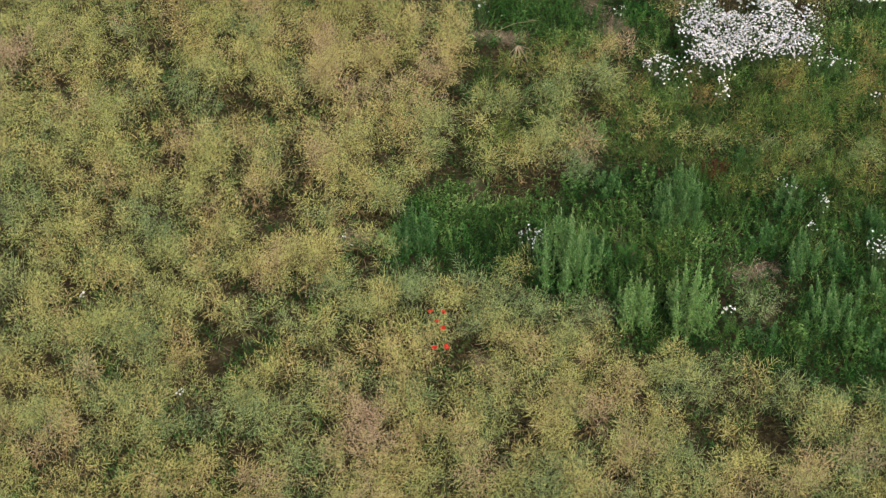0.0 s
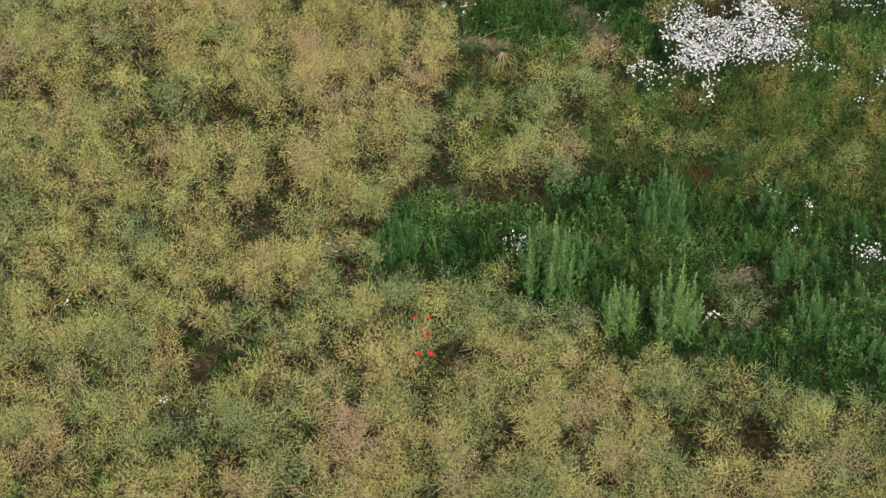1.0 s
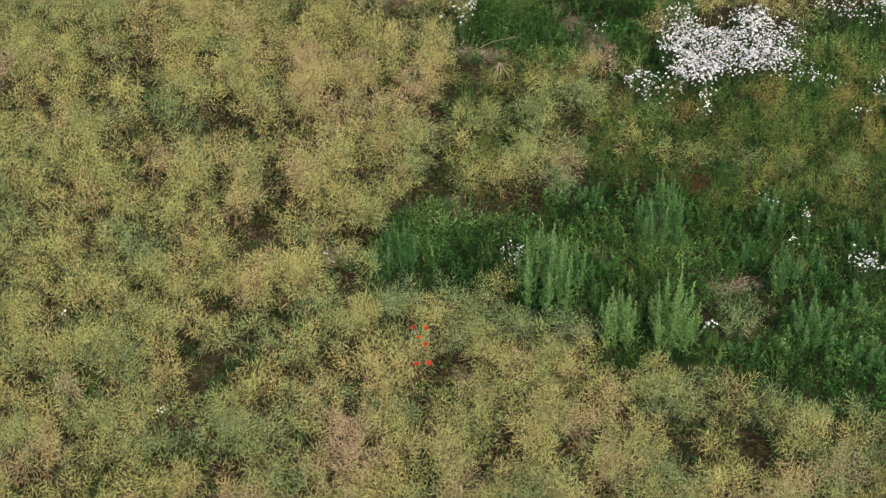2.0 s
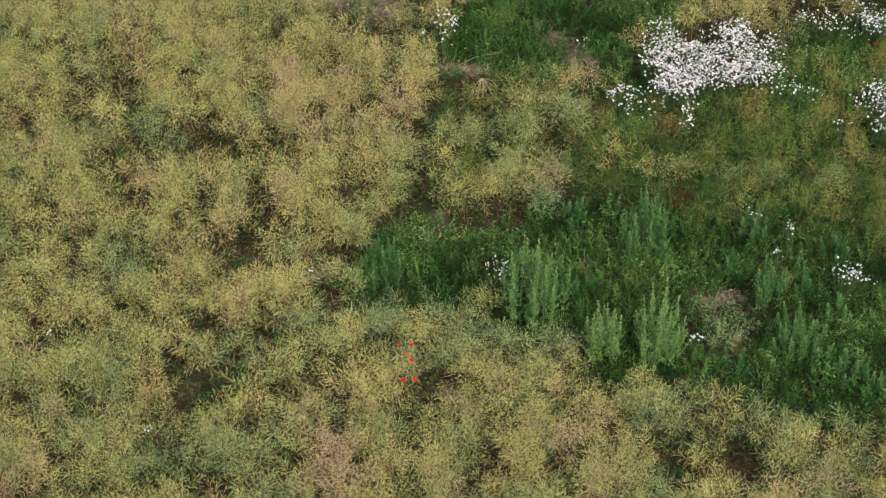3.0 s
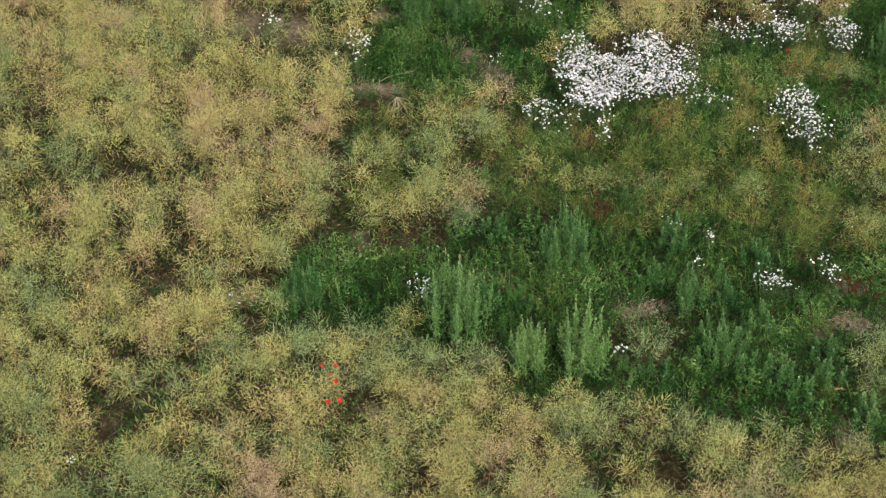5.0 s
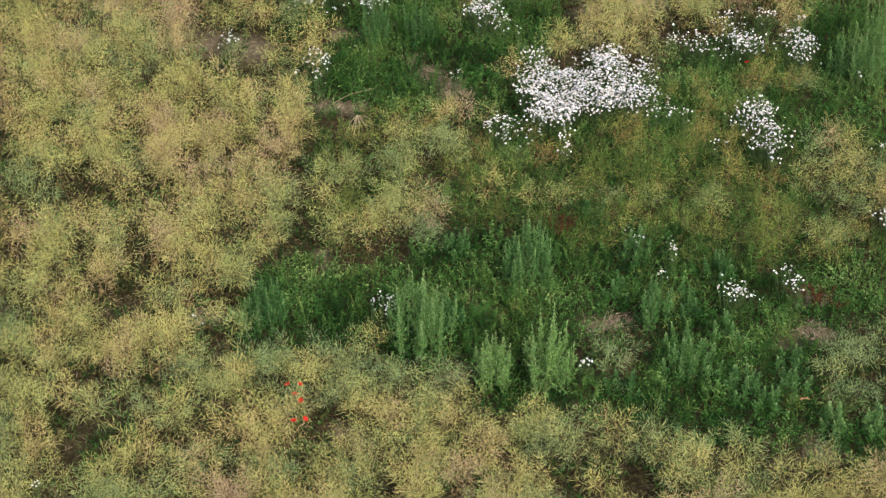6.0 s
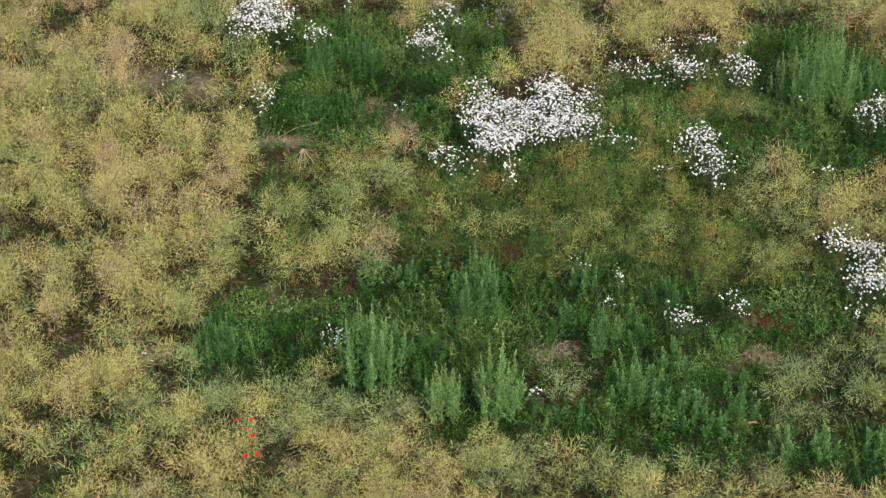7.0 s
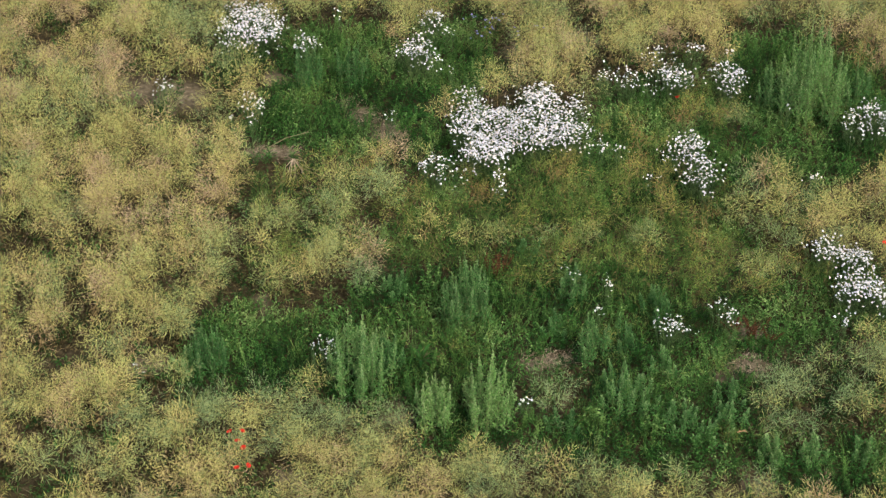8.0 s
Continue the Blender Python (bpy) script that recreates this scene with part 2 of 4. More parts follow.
MAYWEED_FAR = [
    (-0.24, 8.50, 0.48, 0.62, 210), (-0.64, 7.92, 0.17, 0.24, 12), (0.56, 7.84, 0.19, 0.24, 35), (1.08, 8.60, 0.09, 0.13, 8),
    (2.21, 7.46, 0.26, 0.39, 80), (2.48, 7.12, 0.17, 0.23, 20), (2.54, 8.23, 0.19, 0.29, 40), (2.77, 7.88, 0.10, 0.13, 10),
    (2.71, 6.87, 0.04, 0.15, 5), (-1.62, 6.79, 0.15, 0.33, 25), (-0.30, 6.28, 0.18, 0.29, 35), (-0.28, 5.77, 0.08, 0.17, 8),
    (-0.59, 5.81, 0.05, 0.06, 4), (1.68, 5.67, 0.10, 0.14, 10),
]
MAYWEED_EAST = [
    (5.99, 6.37, 0.25, 0.33, 75), (6.77, 6.21, 0.27, 0.38, 85), (5.66, 6.18, 0.17, 0.30, 22), (5.26, 6.29, 0.20, 0.25, 32),
    (4.95, 6.48, 0.14, 0.22, 22), (6.36, 6.95, 0.18, 0.15, 24), (5.80, 6.90, 0.20, 0.16, 24), (6.90, 6.81, 0.09, 0.09, 8), (5.80, 4.43, 0.32, 0.34, 100),
    (5.88, 3.81, 0.28, 0.29, 60), (5.15, 3.76, 0.16, 0.11, 8), (5.86, 3.35, 0.09, 0.16, 12), (7.44, 3.62, 0.13, 0.08, 10),
    (8.30, 4.80, 0.16, 0.29, 35), (8.66, 4.91, 0.24, 0.43, 70),
]
MAYWEED_EDGE = [
    (7.24, 2.01, 0.26, 0.27, 65), (7.59, 1.73, 0.22, 0.30, 75), (7.37, 1.16, 0.26, 0.35, 80), (7.67, 1.02, 0.18, 0.41, 60),
    (7.06, 0.51, 0.07, 0.17, 10), (4.19, 1.52, 0.06, 0.16, 12), (4.02, 1.11, 0.07, 0.11, 8), (3.82, 1.77, 0.09, 0.09, 6),
    (3.71, 2.02, 0.06, 0.07, 4), (4.90, 0.71, 0.23, 0.22, 40), (5.66, 1.00, 0.18, 0.21, 25), (5.68, 0.60, 0.07, 0.07, 4),
    (2.85, -0.54, 0.10, 0.10, 10), (-1.88, 0.54, 0.07, 0.06, 4), (7.43, 5.18, 0.05, 0.12, 5),
]
MAYWEED_NEAR = [
    (0.50, 0.75, 0.14, 0.24, 28), (0.32, 0.68, 0.06, 0.07, 4), (-5.02, -0.64, 0.06, 0.05, 3), (-3.62, -2.29, 0.05, 0.07, 4),
]
FAT_HEN = [
    (0.89, 0.36, 1.32, 0.42, 16, 0.72),
    (1.72, -0.51, 1.10, 0.23, 8, 0.98),
    (2.37, -0.58, 1.40, 0.31, 10, 0.92),
    (2.34, 1.53, 1.18, 0.36, 14, 0.5),
    (-0.99, 0.82, 0.97, 0.25, 7, 0.35),
    (-1.28, 0.90, 0.43, 0.14, 4, 0.50),
    (3.84, 0.59, 0.79, 0.22, 6, 0.50),
    (4.15, -0.41, 0.66, 0.36, 9, 0.58),
    (3.77, 1.85, 0.60, 0.23, 6, 0.45),
    (1.46, 2.15, 0.43, 0.19, 5, 0.40),
    (0.55, 7.16, 0.91, 0.23, 6, 0.35),
    (1.24, 7.24, 0.91, 0.26, 7, 0.30),
    (7.86, 5.57, 1.80, 0.50, 17, 0.80),
    (7.33, 5.84, 0.90, 0.25, 6, 0.55),
    (8.62, 5.86, 0.80, 0.25, 6, 0.45),
    (4.72, -0.80, 0.55, 0.24, 6, 0.46),
    (5.35, -0.84, 0.46, 0.24, 6, 0.50),
    (1.27, 0.64, 0.66, 0.18, 5, 0.35),
    (4.28, 0.77, 0.57, 0.22, 5, 0.35),
    (4.83, 1.39, 0.58, 0.22, 5, 0.35),
    (3.32, -0.73, 0.47, 0.21, 4, 0.30),
    (3.36, 2.74, 0.39, 0.23, 5, 0.30),
    (4.12, -0.02, 0.52, 0.26, 4, 0.48),
    (4.70, 0.22, 0.50, 0.24, 4, 0.52),
    (5.02, -1.10, 0.40, 0.22, 4, 0.52),
    (5.75, -1.45, 0.5, 0.20, 5, 0.70),
    (6.22, -1.52, 0.45, 0.18, 5, 0.68),
    (6.85, -1.55, 0.42, 0.18, 5, 0.62),
    (5.42, -0.35, 0.42, 0.22, 4, 0.45),
    (3.45, 1.10, 0.45, 0.18, 4, 0.42),
]
CLEARED = [(-0.20, -1.36, 0.22, 0.32), (0.15, 4.82, 0.60, 0.68), (5.85, 0.10, 0.35, 0.35)]
LOW_CROP = [(3.28, 0.05, 0.6, 0.6), (0.12, -0.85, 0.7, 0.5), (0.9, 4.6, 0.9, 0.5), (-0.1, 4.4, 0.5, 0.5)]
LOW_CROP += [(x, y - 0.95, r + 0.25, 0.5) for x, y, h, r, n, hue in FAT_HEN if h > 0.9]


# ---- noise and masks over the plan ----
def hashed(i, j, seed):
    h = np.sin(i * 127.1 + j * 311.7 + seed * 74.7) * 43758.5453
    return h - np.floor(h)


def vnoise(x, y, size, seed):
    """Smooth noise in 0..1 with features of that size in metres."""
    x, y = np.asarray(x) / size, np.asarray(y) / size
    i, j = np.floor(x), np.floor(y)
    u, v = x - i, y - j
    u, v = u * u * (3 - 2 * u), v * v * (3 - 2 * v)
    a, b = hashed(i, j, seed), hashed(i + 1, j, seed)
    c, d = hashed(i, j + 1, seed), hashed(i + 1, j + 1, seed)
    return (a * (1 - u) + b * u) * (1 - v) + (c * (1 - u) + d * u) * v


def patches(x, y, spots, soft=0.35, wobble=0.25):
    """How far a place lies inside any of the oval spots, 0..1, with ragged edges."""
    wx = x + wobble * (vnoise(x, y, 0.45, 3) - 0.5) * 2
    wy = y + wobble * (vnoise(x, y, 0.45, 9) - 0.5) * 2
    best = np.zeros_like(np.asarray(x, dtype=float))
    for sx, sy, rx, ry, *rest in spots:
        d = np.hypot((wx - sx) / rx, (wy - sy) / ry)
        m = np.clip((1 + soft / 2 - d) / soft, 0, 1) * (rest[0] if rest else 1)
        best = np.maximum(best, m)
    return best


def weed_mask(x, y):
    return np.clip(patches(x, y, WEEDY) - patches(x, y, CROP_ISLANDS), 0, 1)


def olive_mask(x, y):
    return np.clip(patches(x, y, OLIVE) - patches(x, y, CROP_ISLANDS), 0, 1)


def bare_mask(x, y):
    return patches(x, y, BARE, 0.8, 0.2) * np.clip(0.35 + 1.1 * vnoise(x, y, 0.16, 77), 0, 1)


MAYWEED_SPOTS = [(x, y, rx + 0.08, ry + 0.08) for group in (MAYWEED_MAIN, MAYWEED_FAR, MAYWEED_EAST, MAYWEED_EDGE, MAYWEED_NEAR)
                 for x, y, rx, ry, n in group]


def mayweed_mask(x, y):
    return patches(x, y, MAYWEED_SPOTS, 0.3, 0.04)


HEN_SPOTS = [(x, y - 0.22, r + 0.06, 0.38) for x, y, h, r, n, hue in FAT_HEN]


def hen_mask(x, y):
    return patches(x, y, HEN_SPOTS, 0.3, 0.1)


def crop_mask(x, y):
    """Density of the rapeseed, 0..1; it keeps back from the near side of the open spots, where weeds took the light."""
    weeds = np.clip(2.2 * np.maximum(weed_mask(x, y), weed_mask(x, y + 0.33)), 0, 1)
    mays = np.maximum(mayweed_mask(x, y), mayweed_mask(x, y + 0.3))
    m = 1 - np.maximum(np.maximum(weeds, olive_mask(x, y) * 0.88), np.maximum(mays, hen_mask(x, y)))
    m = m * (1 - 0.45 * patches(x, y, UNDERGROWTH)) * (1 - patches(x, y, CLEARED))
    clumps = vnoise(x, y, 0.55, 21) * 0.6 + vnoise(x, y, 1.4, 22) * 0.4
    m = m * np.clip(0.80 + (clumps - 0.36) * 2.8, 0.36, 1)
    for shift in (0.0, 0.22):
        m = m * (1 - 0.45 * patches(x, y + shift, GAPS, 0.9, 0.15)) * (1 - bare_mask(x, y + shift))
    return m


def ripeness(x, y):
    r = 0.44 + 0.34 * (vnoise(x, y, 1.1, 31) - 0.5) + 0.34 * (vnoise(x, y, 0.4, 32) - 0.5)
    return r + patches(x, y, RIPE, 0.8) * 0.8 - patches(x, y, UNRIPE, 0.8) * 0.6 - olive_mask(x, y) * 0.22


def in_view(x, y, margin=0.4):
    """The stretch of the field over which the drone looks."""
    left = x > -5.6 - 0.194 * (y + 3.8) - margin
    right = x < 6.9 + 0.27 * (y + 2.5) + margin
    near = (y > -3.85 - 0.7 - 0.3 * margin) & (y > -3.5 - 0.9 + 0.42 * (x - 4.5))
    far = (y < 10.0 - 0.105 * (x + 4.4) + margin) & (y < 6.0 + 1.3 * (x + 7.5) + margin)
    return left & right & near & far


# ---- mesh building with arrays ----
def unit(v):
    return v / np.maximum(np.linalg.norm(v, axis=-1, keepdims=True), 1e-9)


def frames_of(d):
    """Two unit vectors square to each direction."""
    ref = np.where(np.abs(d[:, 2:3]) > 0.9, np.array([[1.0, 0, 0]]), np.array([[0, 0, 1.0]]))
    a = unit(np.cross(ref, d))
    return a, np.cross(d, a)


class Soup:
    """Triangles gathered piece by piece, with a material and a tone each."""

    def __init__(self):
        self.v, self.f, self.m, self.t, self.n = [], [], [], [], 0

    def add(self, v, f, mat=0, tone=0.5):
        """v: pieces x corners x 3; f: the triangles of one piece."""
        v = np.asarray(v, float)
        k, c = v.shape[:2]
        f = np.asarray(f)
        self.v.append(v.reshape(-1, 3))
        self.f.append((f[None] + (np.arange(k) * c)[:, None, None] + self.n).reshape(-1, 3))
        self.m.append(np.full(k * len(f), mat) if np.ndim(mat) == 0 else np.tile(mat, k))
        self.t.append(np.repeat(np.broadcast_to(np.asarray(tone, float), (k,)), c))
        self.n += k * c

    def tubes(self, a, b, ra, rb, mat=0, tone=0.5):
        a, b = np.atleast_2d(a).astype(float), np.atleast_2d(b).astype(float)
        ra, rb = np.broadcast_to(ra, (len(a),))[:, None], np.broadcast_to(rb, (len(a),))[:, None]
        p, q = frames_of(unit(b - a))
        ring = [np.cos(w) * p + np.sin(w) * q for w in (0, 2.0944, 4.1888)]
        v = np.stack([a + ra * r for r in ring] + [b + rb * r for r in ring], 1)
        self.add(v, [(0, 1, 4), (0, 4, 3), (1, 2, 5), (1, 5, 4), (2, 0, 3), (2, 3, 5)], mat, tone)

    def spindles(self, a, d, length, width, mat=0, tone=0.5, sag=0.0):
        """Slim pods or needles: pointed at both ends, a little bent."""
        n = len(a)
        length, width = np.broadcast_to(length, (n,))[:, None], np.broadcast_to(width, (n,))[:, None]
        p, q = frames_of(d)
        mid = a + d * length * 0.5 + q * length * 0.06
        ring = [mid + width * 0.5 * (np.cos(w) * p + 0.7 * np.sin(w) * q) for w in (0.5, 2.6, 4.7)]
        tip = a + d * length - np.array([0, 0, 1.0]) * length * sag
        v = np.stack([a, *ring, tip], 1)
        self.add(v, [(0, 2, 1), (0, 3, 2), (0, 1, 3), (4, 1, 2), (4, 2, 3), (4, 3, 1)], mat, tone)

    def pods(self, a, d, length, width, mat=0, tone=0.5):
        """Slim four-sided pods, cheap enough for a whole field."""
        n = len(a)
        length, width = np.broadcast_to(length, (n,))[:, None], np.broadcast_to(width, (n,))[:, None]
        p, q = frames_of(d)
        mid = a + d * length * 0.45
        v = np.stack([a, mid + width * 0.5 * p + q * width * 0.2, mid - width * 0.5 * p + q * width * 0.2, a + d * length + q * length * 0.1], 1)
        v[:, 0] -= q * width * 0.3
        self.add(v, [(0, 1, 2), (3, 2, 1), (0, 3, 1), (0, 2, 3)], mat, tone)

    def leaves(self, a, d, length, width, mat=0, tone=0.5, droop=0.25, fold=0.3):
        """Leaves folded along the midrib, with a drooping tip."""
        n = len(a)
        length, width = np.broadcast_to(length, (n,))[:, None], np.broadcast_to(width, (n,))[:, None]
        up = np.array([[0, 0, 1.0]])
        side = unit(np.cross(d, up) + 1e-6)
        top = np.cross(side, d)
        mid = a + d * length * 0.45 + top * width * fold
        v = np.stack([a, mid - side * width / 2, a + d * length - up * length * droop, mid + side * width / 2], 1)
        self.add(v, [(0, 2, 1), (0, 3, 2)], mat, tone)

    def flat(self):
        return np.concatenate(self.v), np.concatenate(self.f), np.concatenate(self.m), np.concatenate(self.t)

    def place(self, other, at, turn, tone):
        """Sets copies of another soup: at n x 3, turn n x 3 x 3, tone n (added to its own)."""
        v, f, m, t = other
        k = len(at)
        if not k:
            return
        self.v.append((np.einsum("nij,kj->nki", turn, v) + at[:, None]).reshape(-1, 3))
        self.f.append((f[None] + (np.arange(k) * len(v))[:, None, None] + self.n).reshape(-1, 3))
        self.m.append(np.tile(m, k))
        self.t.append((tone[:, None] + t[None]).ravel())
        self.n += k * len(v)

    def mesh(self, name, materials, smooth=False):
        v, f, m, t = self.flat()
        me = bpy.data.meshes.new(name)
        me.vertices.add(len(v))
        me.vertices.foreach_set("co", v.astype(np.float32).ravel())
        me.loops.add(len(f) * 3)
        me.loops.foreach_set("vertex_index", f.astype(np.int32).ravel())
        me.polygons.add(len(f))
        me.polygons.foreach_set("loop_start", np.arange(0, len(f) * 3, 3, dtype=np.int32))
        me.polygons.foreach_set("material_index", m.astype(np.int32))
        for mat in materials:
            me.materials.append(mat)
        at = me.attributes.new("tone", "FLOAT", "POINT")
        at.data.foreach_set("value", t.astype(np.float32))
        me.update(calc_edges=True)
        me.polygons.foreach_set("use_smooth", np.full(len(f), smooth))
        return me


def part(name, me, parent=None, label="", at=(0, 0, 0)):
    ob = new(name, me)
    ob.location = at
    if parent is not None:
        ob.parent = parent
    return tagged(ob, label)


def base(name, x, y, z, label, category, group=""):
    ob = new(name)
    ob.empty_display_size = 0.1
    ob.location = (x, y, z)
    return tagged(ob, label, category, group)


def turns(rng, n, lean=0.15, size=(0.85, 1.15)):
    """Random turns about the upright with some lean and size."""
    a, b, c = rng.uniform(0, 6.2832, n), rng.normal(0, lean, n), rng.normal(0, lean, n)
    s = rng.uniform(*size, n)
    ca, sa, zero, one = np.cos(a), np.sin(a), np.zeros(n), np.ones(n)
    rz = np.stack([np.stack([ca, -sa, zero], 1), np.stack([sa, ca, zero], 1), np.stack([zero, zero, one], 1)], 1)
    rx = np.stack([np.stack([one, zero, zero], 1), np.stack([zero, np.cos(b), -np.sin(b)], 1), np.stack([zero, np.sin(b), np.cos(b)], 1)], 1)
    ry = np.stack([np.stack([np.cos(c), zero, np.sin(c)], 1), np.stack([zero, one, zero], 1), np.stack([-np.sin(c), zero, np.cos(c)], 1)], 1)
    return (rx @ ry @ rz) * s[:, None, None]


def scatter(rng, per_m2, density, box):
    """Places jittered on a grid over box, thinned by a density function of x and y."""
    x0, x1, y0, y1 = box
    step = 1 / math.sqrt(per_m2)
    gx, gy = np.meshgrid(np.arange(x0, x1, step), np.arange(y0, y1, step))
    gx[1::2] += step / 2
    x = gx.ravel() + rng.uniform(-0.5, 0.5, gx.size) * step * 0.95
    y = gy.ravel() + rng.uniform(-0.5, 0.5, gx.size) * step * 0.95
    keep = rng.uniform(0, 1, len(x)) < density(x, y)
    return x[keep], y[keep]


def ground_height(x, y):
    return 0.09 * (vnoise(x, y, 2.7, 41) - 0.5) + 0.05 * (vnoise(x, y, 0.5, 42) - 0.5) + 0.02 * (vnoise(x, y, 0.13, 43) - 0.5)


def polar(az, el):
    return np.stack([np.cos(az) * np.cos(el), np.sin(az) * np.cos(el), np.sin(el)], -1)


# ---- the ground: one sheet to the horizon ----
def build_ground():
    s = np.linspace(-1, 1, 191)
    c = 11 * s + 900 * np.sign(s) * np.abs(s) ** 15
    gx, gy = np.meshgrid(c + 1.0, c + 3.0)
    x, y = gx.ravel(), gy.ravel()
    z = ground_height(x, y) * np.exp(-(np.hypot(x, y) / 60) ** 2)
    n = len(s)
    i = (np.arange(n - 1)[:, None] * n + np.arange(n - 1)[None]).ravel()
    f = np.concatenate([np.stack([i, i + 1, i + n + 1], 1), np.stack([i, i + n + 1, i + n], 1)])
    g = Soup()
    g.add(np.stack([x, y, z], 1)[None], f)
    # tone is high on open soil, zero where the shade-dark colour shows
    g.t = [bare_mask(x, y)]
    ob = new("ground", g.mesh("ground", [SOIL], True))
    tagged(ob, "bare crumbly brown field soil between the plants", "ground", kind="structure")


build_ground()
VIEW_BOX = (-9.5, 11.5, -5.2, 11.2)


# ---- the crop: ripening rapeseed ----
def rape_template(rng, branches=13, pods=17, plump=1.0):
    """One rapeseed plant: a stem with rising branches, each a brush of long spreading pods."""
    s = Soup()
    top = np.array([rng.normal(0, 0.03), rng.normal(0, 0.03), 0.40])
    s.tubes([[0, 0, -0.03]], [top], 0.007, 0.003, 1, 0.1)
    for b in range(branches):
        share = (b + 0.5) / branches
        az = b * 2.4 + rng.uniform(-0.5, 0.5)
        d = polar(np.array(az), np.array(1.40 - 1.25 * share ** 0.6 + rng.normal(0, 0.18)))
        a = top * (1.0 - 0.3 * share + rng.uniform(-0.05, 0.05))
        e = a + d * rng.uniform(0.18, 0.36)
        s.tubes([a], [e], 0.003, 0.0012, 1, 0.1)
        k = pods + int(rng.integers(-4, 5))
        u = 1 - 0.72 * np.linspace(1, 0, k) ** 1.3
        axis = unit((e - a)[None])
        p, q = frames_of(np.repeat(axis, k, 0))
        w = np.arange(k) * 2.4 + rng.uniform(0, 6)
        out = (1.3 - 0.65 * u ** 3 + rng.normal(0, 0.18, k))[:, None]
        g = unit(np.cos(out) * axis + np.sin(out) * (np.cos(w)[:, None] * p + np.sin(w)[:, None] * q) - [0, 0, 0.12])
        s.pods(a + (e - a) * u[:, None] + g * 0.008, g, rng.uniform(0.078, 0.125, k) * (1.15 - 0.35 * u ** 2),
               rng.uniform(0.0035, 0.0052, k) * plump, 0, rng.normal(0, 0.10) + rng.normal(0, 0.04, k) - 0.12 * u ** 3)
    # withered leaves low on the stem
    k = 6
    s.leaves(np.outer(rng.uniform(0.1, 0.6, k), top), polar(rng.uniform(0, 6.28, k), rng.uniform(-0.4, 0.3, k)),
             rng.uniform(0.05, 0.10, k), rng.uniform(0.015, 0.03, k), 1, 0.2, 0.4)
    return s.flat()


def build_crop():
    rng = np.random.default_rng(5)
    kinds = [rape_template(rng, int(rng.integers(11, 15))) for _ in range(14)]
    x, y = scatter(rng, 11.6, lambda x, y: crop_mask(x, y) * in_view(x, y, 0.35), VIEW_BOX)
    crop = Soup()
    which = rng.integers(0, len(kinds), len(x))
    tone = ripeness(x, y) + 0.02 + rng.normal(0, 0.22, len(x)) + 0.34 * (rng.uniform(0, 1, len(x)) < 0.09)
    height = (0.62 + 0.55 * vnoise(x, y, 0.6, 51) + 0.5 * rng.uniform(0, 1, len(x)) ** 1.3) * (1 - 0.35 * patches(x, y, LOW_CROP)) * (1 - 0.3 * olive_mask(x, y))
    for k, kind in enumerate(kinds):
        i = which == k
        t = turns(rng, i.sum(), 0.24, (0.88, 1.08))
        t[:, :, 2] *= height[i][:, None]
        t[:, :, :2] *= 1.1
        crop.place(kind, np.stack([x[i], y[i], ground_height(x[i], y[i])], 1), t, tone[i])
    # withered lower leaves and shed pods under the canopy, in the darkened stem colour
    x, y = scatter(rng, 480, lambda x, y: np.clip(crop_mask(x, y) * 1.6, 0, 1) * in_view(x, y), VIEW_BOX)
    n = len(x)
    length = rng.uniform(0.03, 0.085, n)
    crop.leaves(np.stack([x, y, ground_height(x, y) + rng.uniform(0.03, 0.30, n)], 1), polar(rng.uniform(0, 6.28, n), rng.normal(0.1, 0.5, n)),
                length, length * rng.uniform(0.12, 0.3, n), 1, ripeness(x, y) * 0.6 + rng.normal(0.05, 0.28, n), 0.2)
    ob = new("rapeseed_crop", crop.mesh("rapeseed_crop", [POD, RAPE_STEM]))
    tagged(ob, "ripening yellow-green rapeseed crop with slim seed pods", "rapeseed crop", kind="stuff")

    # stunted green plants of it between the weeds
    thin = [rape_template(rng, int(rng.integers(7, 10)), 13, 0.85) for _ in range(8)]
    x, y = scatter(rng, 20, lambda x, y: np.maximum(0.9 * olive_mask(x, y), 0.07 * weed_mask(x, y)) * (1 - mayweed_mask(x, y)) * (1 - 0.8 * hen_mask(x, y)) * (1 - bare_mask(x, y)) * in_view(x, y), VIEW_BOX)
    s = Soup()
    which = rng.integers(0, len(thin), len(x))
    tone = 0.46 + 0.7 * (vnoise(x, y, 0.7, 63) - 0.5) + rng.normal(0, 0.24, len(x))
    for k, kind in enumerate(thin):
        i = which == k
        t = turns(rng, i.sum(), 0.42, (0.6, 0.98))
        s.place(kind, np.stack([x[i], y[i], ground_height(x[i], y[i])], 1), t, tone[i])
    ob = new("thin_rapeseed", s.mesh("thin_rapeseed", [OLIVE_POD, RAPE_STEM]))
    tagged(ob, "stunted olive green rapeseed tangled among weeds", "rapeseed crop", kind="stuff")

    # the crop goes on around
    coarse = [rape_template(rng, 5, 4, 5.5) for _ in range(4)]
    x, y = scatter(rng, 2.6, lambda x, y: ~in_view(x, y, 0.35) & (np.hypot(x - 1, (y + 5) * 0.66) < 14) & (vnoise(x, y, 1.5, 22) > 0.12), (-15, 17, -30, 18))
    rest = Soup()
    which = rng.integers(0, len(coarse), len(x))
    for k, kind in enumerate(coarse):
        i = which == k
        rest.place(kind, np.stack([x[i], y[i], ground_height(x[i], y[i])], 1), turns(rng, i.sum(), 0.2, (1.1, 1.5)), 0.45 + rng.normal(0, 0.15, i.sum()))
